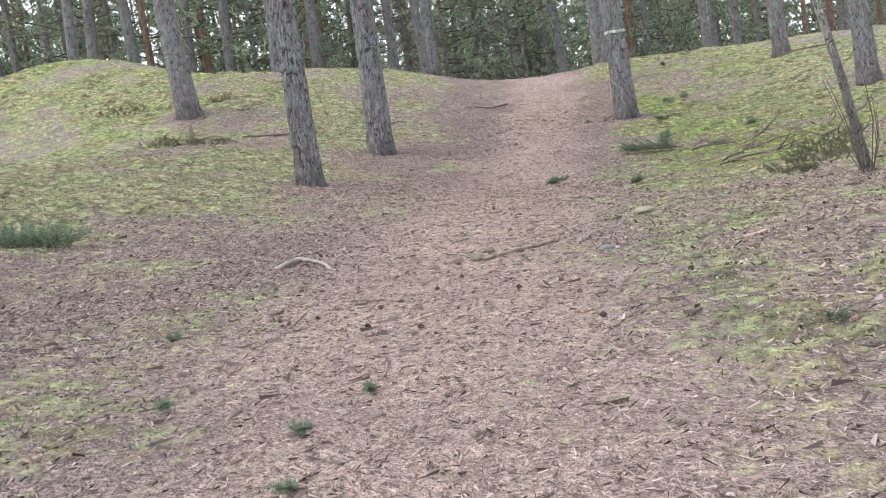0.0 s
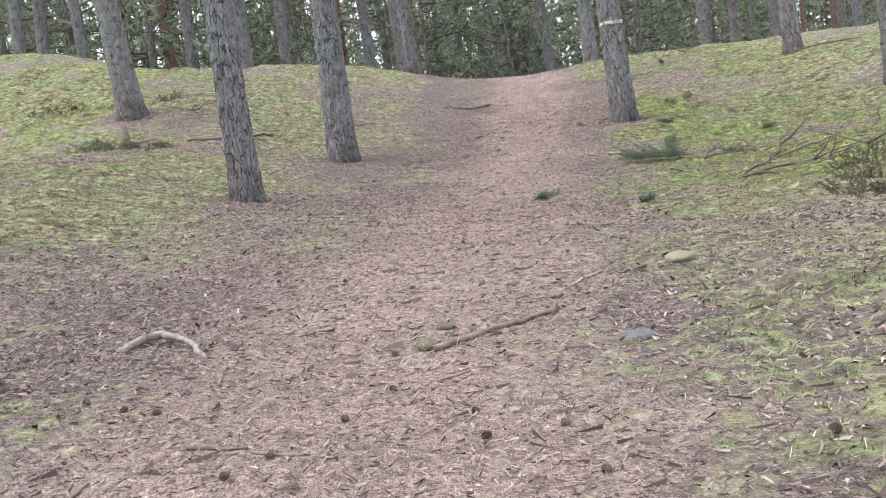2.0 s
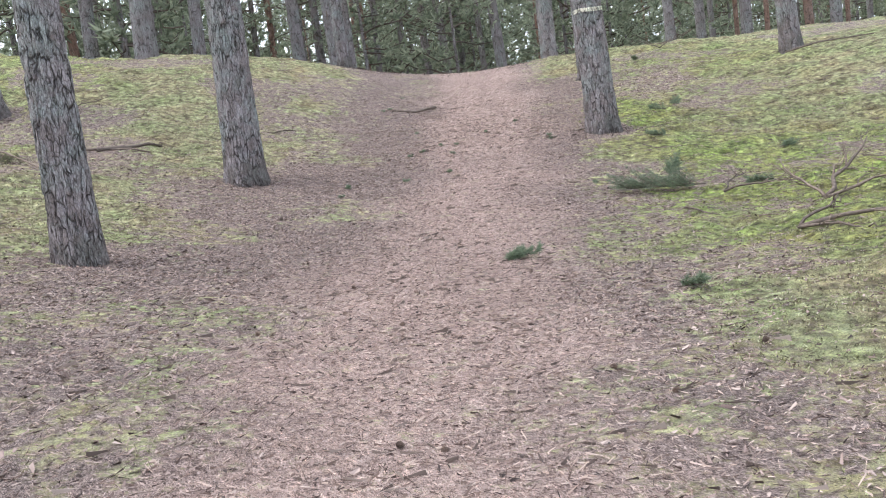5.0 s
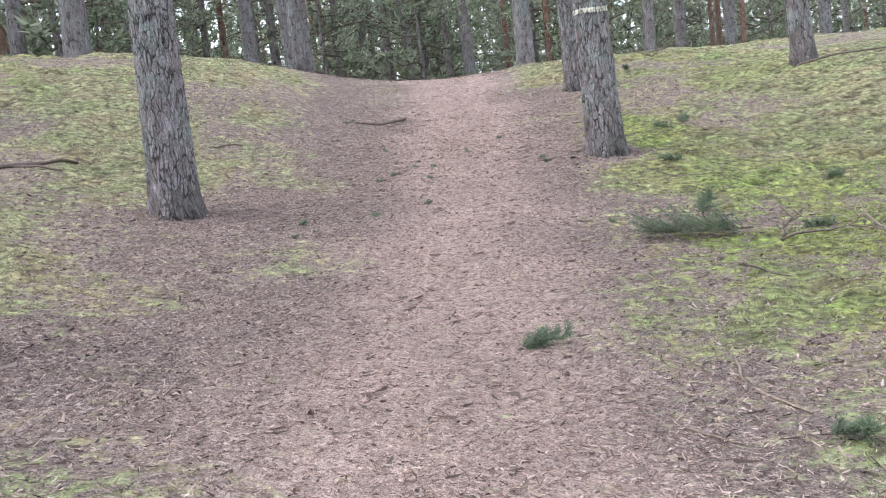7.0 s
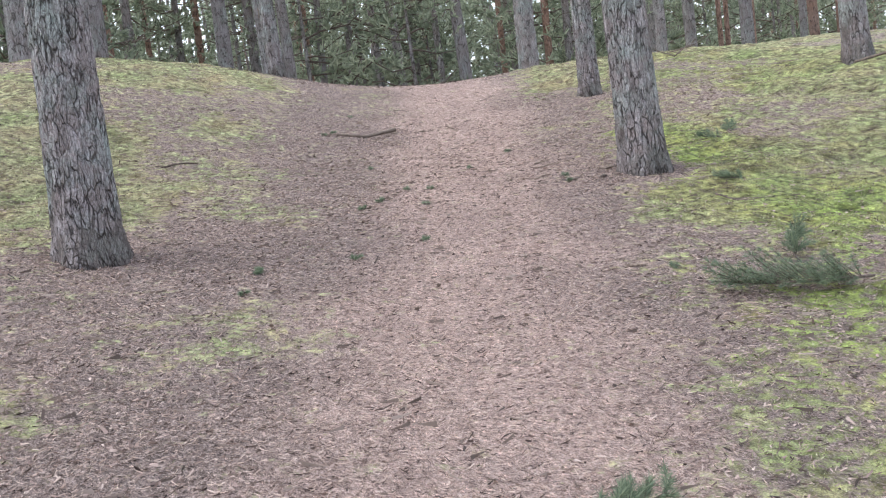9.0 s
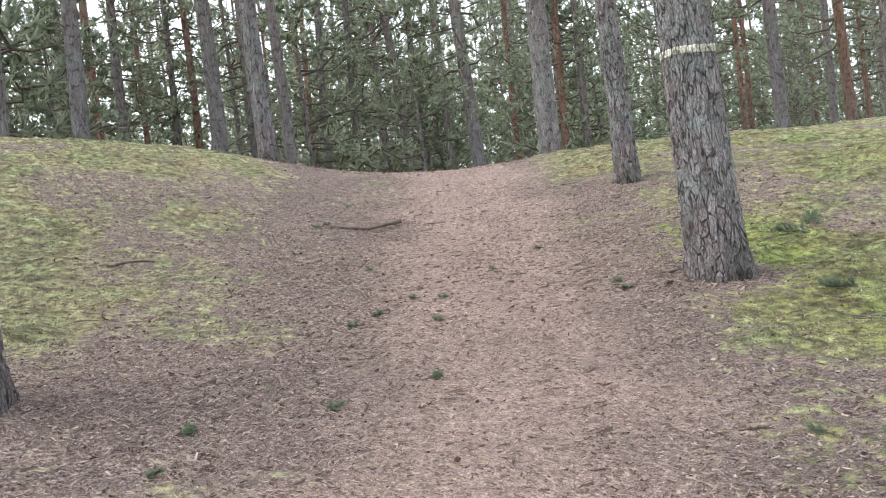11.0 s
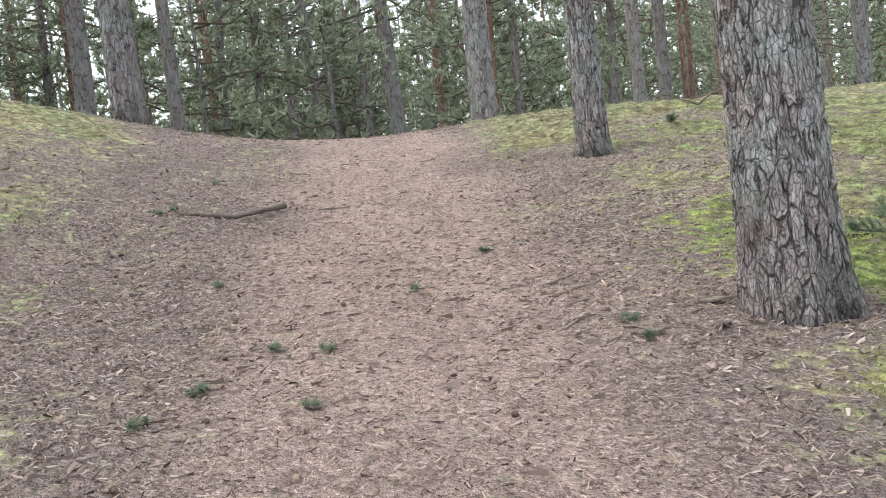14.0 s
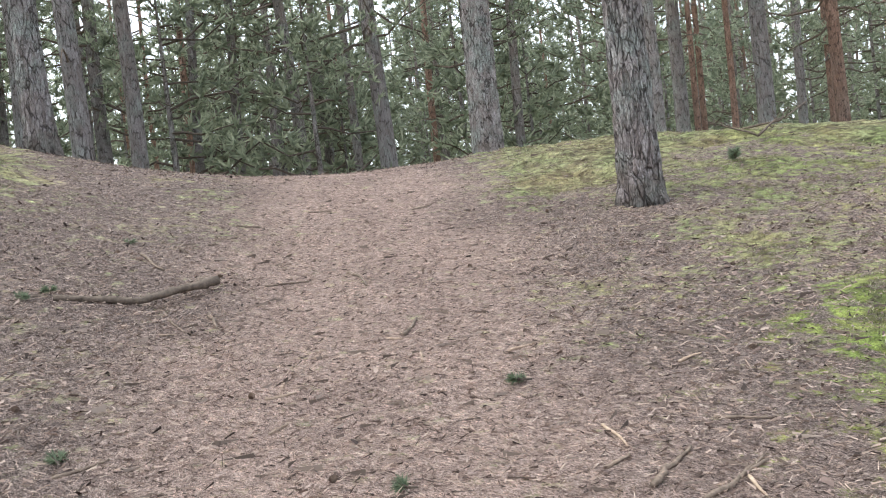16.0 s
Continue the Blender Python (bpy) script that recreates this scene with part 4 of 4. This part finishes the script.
def heather(x, y, width, tall, count, seed, label="dark green-brown heather tuft in the moss, three standing for ledge shade", leaf=MAT_HEATH, long=0.035):
    r = np.random.default_rng(seed)
    thing = empty("heather", pose(x, y, ground_z(x, y)), label, "shrub", "heather on the slopes")
    pieces, at, way = [], [], []
    for k in range(count):
        a, q = r.uniform(0, 6.28), width * math.sqrt(r.uniform(0, 1)) / 2
        foot = np.array([math.cos(a) * q, math.sin(a) * q, 0])
        foot[2] = ground_z(x + foot[0], y + foot[1]) - ground_z(x, y) - 0.01
        tip = foot + np.array([r.normal() * 0.7 * tall, r.normal() * 0.7 * tall, tall * r.uniform(0.35, 1.0)])
        pieces.append(tube([foot, (foot + tip) / 2 + r.normal(size=3) * 0.01, tip], [0.004, 0.003, 0.0015], 3))
        for g in np.linspace(0.3, 1, 6):
            at.append(foot + (tip - foot) * g)
            way.append((tip - foot) / np.linalg.norm(tip - foot))
    tagged(part("stem_tuft", mesh_from("stem_tuft", *joined(pieces), MAT_DARK), thing), kind="stuff")
    tagged(part("leaf_tuft", mesh_from("leaf_tuft", *blades(r, np.array(at), np.array(way), 9, long, 0.007, 1.0), leaf), thing), kind="stuff")


# The three tufts near (-5, 20.6) are added for the shade under a ledge.
for k, (x, y, w, h, c) in enumerate(((3.9, 10.08, 0.6, 0.08, 34), (4.33, 10.63, 0.9, 0.11, 50), (5.32, 12.75, 1.0, 0.13, 55), (4.9, 11.5, 1.0, 0.12, 50), (5.9, 13.6, 1.0, 0.13, 50), (-5.3, 20.6, 0.9, 0.14, 60), (-4.6, 20.3, 0.9, 0.12, 60), (-5.9, 20.9, 0.8, 0.14, 50), (-7.6, 25.2, 0.8, 0.12, 40), (-5.26, 25.5, 0.7, 0.14, 40), (-8.1, 24.9, 0.8, 0.12, 40))):
    heather(x, y, w, h, c, 900 + k)
heather(-3.72, 8.62, 0.62, 0.2, 110, 950, "dense blue-green low bush on brown litter", MAT_SPRIG, 0.06)


# ---- the leaning birch ----
def birch(x, y):
    tree = empty("birch_tree", pose(x, y, ground_z(x, y)), "thin leaning birch with flaky pale and dark bark", "tree")
    r = np.random.default_rng(4)
    z = np.concatenate([[-0.2], np.linspace(0, 6.0, 90)])
    up = np.clip(z, 0, None)
    p = np.stack([-0.165 * up + 0.02 * up ** 2 * 0.3 + 0.03 * np.sin(up * 2.2), 0.06 * up + 0.02 * np.sin(up * 3), z], -1)
    rad = 0.043 * (1 - 0.12 * up) * (1 + 0.4 * np.exp(-up / 0.12)) + 0.028 * np.exp(-((up - 2.05) / 0.07) ** 2) + 0.024 * np.exp(-((up - 1.72) / 0.05) ** 2)
    v, f = tube(p, np.maximum(rad, 0.012), 20, r, 0.09)
    part("trunk", mesh_from("trunk", v, f, MAT_BIRCH, True), tree)
    for k in range(7):
        a, h0 = r.uniform(0, 6.28), r.uniform(0.3, 1.0)
        q = [(0.05 * math.cos(a), 0.05 * math.sin(a), 0), (0.14 * math.cos(a), 0.14 * math.sin(a), h0 * 0.5), (0.2 * math.cos(a) - 0.1 * h0, 0.2 * math.sin(a), h0)]
        part("shoot", mesh_from("shoot", *tube(q, [0.006, 0.005, 0.002], 5), MAT_DARK), tree)
    for k in range(10):
        a, h0 = r.uniform(0, 6.28), r.uniform(3.6, 5.8)
        b = np.array([np.interp(h0, z, p[:, 0]), np.interp(h0, z, p[:, 1]), h0])
        d = np.array([math.cos(a), math.sin(a), 0.8])
        part("branch", mesh_from("branch", *tube([b, b + d * 0.5, b + d * 0.9 + np.array([0, 0, 0.2])], [0.012, 0.008, 0.003], 5), MAT_DARK), tree)


birch(3.92, 8.40)


# ---- stone, bark, stump ----
def lump(name, x, y, sx, sy, sz, mat, label, category, seed, sink=0.3):
    """A rounded uneven block that sits in the ground."""
    bm = bmesh.new()
    bmesh.ops.create_icosphere(bm, subdivisions=3, radius=1.0)
    for v in bm.verts:
        v.co *= 1 + 0.22 * noise.noise(v.co * 1.3 + Vector((seed, 0, 0))) + 0.12 * noise.noise(v.co * 3.5 + Vector((0, seed, 0))) + 0.05 * noise.noise(v.co * 9)
        v.co = Vector((v.co.x * sx, v.co.y * sy, v.co.z * sz))
    me = bpy.data.meshes.new(name)
    bm.to_mesh(me)
    bm.free()
    me.polygons.foreach_set("use_smooth", np.full(len(me.polygons), True))
    me.materials.append(mat)
    ob = new(name, me)
    ob.matrix_world = pose(x, y, ground_z(x, y) + sz * (1 - 2 * sink), 0, 0, seed * 37)
    return tagged(ob, label, category)


def bark_piece(x, y, ln, wide, turn, mat, label, seed, group="bark pieces on the ground"):
    """A curved slab of bark with ragged ends."""
    r = np.random.default_rng(seed)
    u, w = np.linspace(-0.5, 0.5, 9), np.linspace(-0.5, 0.5, 5)
    U, W = np.meshgrid(u, w, indexing="ij")
    X = U * ln + 0.06 * ln * r.normal(size=5)[None, :] * np.abs(U * 2) ** 3
    Y = W * wide * (1 - 0.5 * np.abs(U * 2) ** 3) + 0.06 * wide * r.normal(size=9)[:, None]
    Z = 0.35 * wide * (0.25 - W ** 2) + 0.004 * r.normal(size=X.shape)
    top = np.stack([X, Y, Z + 0.014], -1).reshape(-1, 3)
    low = np.stack([X, Y, Z + 0.002], -1).reshape(-1, 3)
    f = grid_faces(9, 5)
    rim = [k for k in range(5)] + [5 * k + 4 for k in range(1, 9)] + [40 + k for k in (3, 2, 1, 0)] + [5 * k for k in range(7, 0, -1)]
    side = np.array([(a, b, b + 45, a + 45) for a, b in zip(rim, rim[1:] + rim[:1])])
    ob = new("bark_piece", mesh_from("bark_piece", np.concatenate([top, low]), np.concatenate([f, f[:, ::-1] + 45, side[:, ::-1]]), mat))
    ob.matrix_world = pose(x, y, ground_z(x, y), float(r.uniform(-6, 6)), float(r.uniform(-6, 6)), turn)
    return tagged(ob, label, "bark", group)


lump("stone", 1.73, 7.8, 0.115, 0.085, 0.04, MAT_STONE, "flat pale tan stone half sunk in thin moss", "stone", 3, 0.42)
lump("stone", 1.12, 6.34, 0.10, 0.07, 0.02, MAT_GREY_STONE, "flat dark grey stone sunk in dark litter", "stone", 7, 0.45)
lump("stone", 0.25, 6.72, 0.07, 0.05, 0.028, MAT_MOSSY, "small mossy stone on the path", "stone", 8, 0.3)
lump("stone", 0.34, 7.08, 0.05, 0.03, 0.02, MAT_MOSSY, "small mossy stone beside a stick", "stone", 9, 0.3)
lump("stump", -5.11, 20.85, 0.055, 0.05, 0.26, MAT_TWIG, "small grey lichen-covered stump on the bank", "stump", 5, 0.2)
bark_piece(1.97, 5.85, 0.17, 0.08, 10, MAT_REDDISH, "reddish slab of pine bark on brown litter", 1)
bark_piece(4.27, 21.72, 0.26, 0.07, -50, MAT_DARK, "dark slab of bark leaning at a pine foot", 2)
bark_piece(4.12, 21.29, 0.14, 0.08, 70, MAT_DARK, "dark slab of bark beside a pine foot", 3)
bark_piece(3.75, 21.36, 0.20, 0.07, -25, MAT_DARK, "dark slab of bark on the litter", 4)
bark_piece(0.95, 7.46, 0.15, 0.07, 80, MAT_TWIG, "grey broken slab of bark on the path", 5)
bark_piece(3.33, 18.32, 0.16, 0.07, 15, MAT_TWIG, "grey-brown slab of bark beside the moss", 6)
rng = np.random.default_rng(31)
for k in range(28):
    y = float(rng.uniform(3, 29))
    x = float(np.interp(y, PATH_Y, PATH_L) - 0.8 + rng.uniform(0, 1) * (np.interp(y, PATH_Y, PATH_R) - np.interp(y, PATH_Y, PATH_L) + 2.0))
    pale = rng.uniform() < 0.5
    bark_piece(x, y, float(rng.uniform(0.03, 0.065)), float(rng.uniform(0.012, 0.026)), float(rng.uniform(0, 360)), MAT_PALE if pale else MAT_REDDISH, "small pale chip of bark on the litter" if pale else "small brown chip of bark on the litter", 40 + k)


# ---- pine cones ----
def cone_mesh():
    v, f = [], []
    rows, cols = 13, 16
    for i in range(rows):
        t = i / (rows - 1)
        r0 = 0.0135 * math.sin(math.pi * (0.06 + 0.9 * t)) ** 0.75 * (1.1 - 0.45 * t)
        for j in range(cols):
            a = 2 * math.pi * (j + 0.5 * (i % 2)) / cols
            scale = 1.0 + 0.28 * (((i + j) % 2) * 2 - 1)
            v.append((r0 * scale * math.cos(a), r0 * scale * math.sin(a), 0.036 * t))
    return mesh_from("pine_cone", np.array(v), grid_faces(rows, cols, True), MAT_CONE)


CONE = cone_mesh()
CONES = [(-0.08, 5.86), (0.72, 4.35), (0.09, 6.16), (0.38, 5.7), (-1.72, 6.8), (-1.2, 6.44), (0.39, 5.43), (1.31, 4.91), (-1.01, 5.34), (-0.48, 4.94), (-0.16, 4.72), (-0.98, 6.29), (-0.43, 5.38), (0.65, 5.39), (0.69, 4.98), (-0.24, 8.61), (0.08, 6.69), (1.85, 8.06), (2.7, 22.87), (1.39, 20.4), (-0.29, 21.38), (0.66, 19.85), (3.31, 21.6), (1.75, 18.28), (2.83, 20.61), (5.12, 27.19), (4.75, 23.55), (4.81, 24.33), (5.52, 24.96), (2.38, 26.18), (1.53, 23.91), (-0.98, 7.74), (-1.09, 8.91), (0.74, 9.74), (1.78, 10.12), (-1.94, 10.04), (0.17, 8.12), (0.58, 9.81)]
rng = np.random.default_rng(8)
while len(CONES) < 62:
    y = float(rng.uniform(3, 27))
    CONES.append((float(rng.uniform(np.interp(y, PATH_Y, PATH_L) - 1.2, np.interp(y, PATH_Y, PATH_R) + 0.9)), y))
for x, y in CONES:
    ob = new("pine_cone", CONE)
    ob.matrix_world = pose(x, y, ground_z(x, y) + 0.010, 90 + float(rng.uniform(-20, 20)), float(rng.uniform(0, 360)), float(rng.uniform(0, 360)))
    tagged(ob, "brown pine cone lying on the forest floor", "pine cone", "pine cones")


# ---- needle litter and moss ----
def scatter(count, seed, keep, box=(-6.0, 9.0, 1.6, 32.0)):
    r = np.random.default_rng(seed)
    x, y = r.uniform(box[0], box[1], count), r.uniform(box[2], box[3], count)
    path, moss, _ = covers(x, y)
    ok = r.uniform(size=count) < keep(path, moss, x, y)
    return r, x[ok], y[ok]


def litter(name, label, count, seed, keep, ln, wide, mat, tilt, lift):
    """Needles and flakes: each a bent strip that lies on the ground."""
    r, x, y = scatter(count, seed, keep)
    n = len(x)
    a = r.uniform(0, 2 * np.pi, n)
    L, W = r.uniform(*ln, n) / 2, r.uniform(*wide, n) / 2
    z = height(x, y) + lift
    d = np.stack([np.cos(a), np.sin(a), r.normal(scale=tilt, size=n)], -1)
    side = np.stack([-np.sin(a), np.cos(a), r.normal(scale=tilt * 1.5, size=n)], -1)
    c = np.stack([x, y, z + np.abs(d[:, 2]) * L * 0.8], -1)
    e = d * L[:, None]
    w = side * W[:, None]
    twist = np.array([0, 0, 1]) * (r.uniform(-0.25, 0.25, n) * L)[:, None]
    v = np.stack([c - e - w, c + e - w * 0.4 + twist, c + e * 0.9 + w * 0.7 - twist, c - e * 0.8 + w], 1).reshape(-1, 3)
    f = np.arange(n)[:, None] * 4 + np.array([0, 1, 2, 3])
    tagged(new(name, mesh_from(name, v, f, mat)), label, "litter", kind="stuff")


def ahead(y):
    return 1.0 - 0.75 * smooth(24, 30, y)


litter("needle_litter", "dry pink-brown pine needles on the path", 720000, 1, lambda p, m, x, y: (1 - m) ** 1.5 * ahead(y) * np.where(np.abs(x - np.interp(y, PATH_Y, PATH_L)) < 5, 0.85, 0.3) + 0.06, (0.016, 0.05), (0.0016, 0.0032), MAT_NEEDLE, 0.3, 0.004)
litter("bark_litter", "brown and grey flakes of bark and leaf", 220000, 2, lambda p, m, x, y: (0.95 - 0.7 * p) * (1 - 0.7 * m) * ahead(y), (0.01, 0.034), (0.004, 0.012), MAT_FLAKE, 0.3, 0.003)
litter("twig_litter", "short dry twigs among the needles", 15000, 3, lambda p, m, x, y: (1 - 0.6 * m) * ahead(y), (0.05, 0.14), (0.002, 0.0038), MAT_TWIGLET, 0.06, 0.006)


litter("leaf_litter", "curled brown and grey leaf and bark scraps", 40000, 6, lambda p, m, x, y: (1 - 0.85 * p) * (1 - 0.65 * m) * ahead(y), (0.018, 0.048), (0.008, 0.019), MAT_FLAKE, 0.35, 0.004)


def moss_shoots():
    r, x, y = scatter(280000, 4, lambda p, m, x, y: smooth(0.3, 0.75, m) * (1 - 0.6 * smooth(20, 32, y)) * 0.8)
    at = np.stack([x, y, height(x, y) - 0.004], -1)
    v, f = blades(r, at, np.tile([0.0, 0.0, 1.0], (len(at), 1)), 3, 0.024, 0.009, 0.7)
    tagged(new("moss_shoots", mesh_from("moss_shoots", v, f, MAT_MOSS)), "short yellow-green moss shoots", "moss", kind="stuff")


moss_shoots()
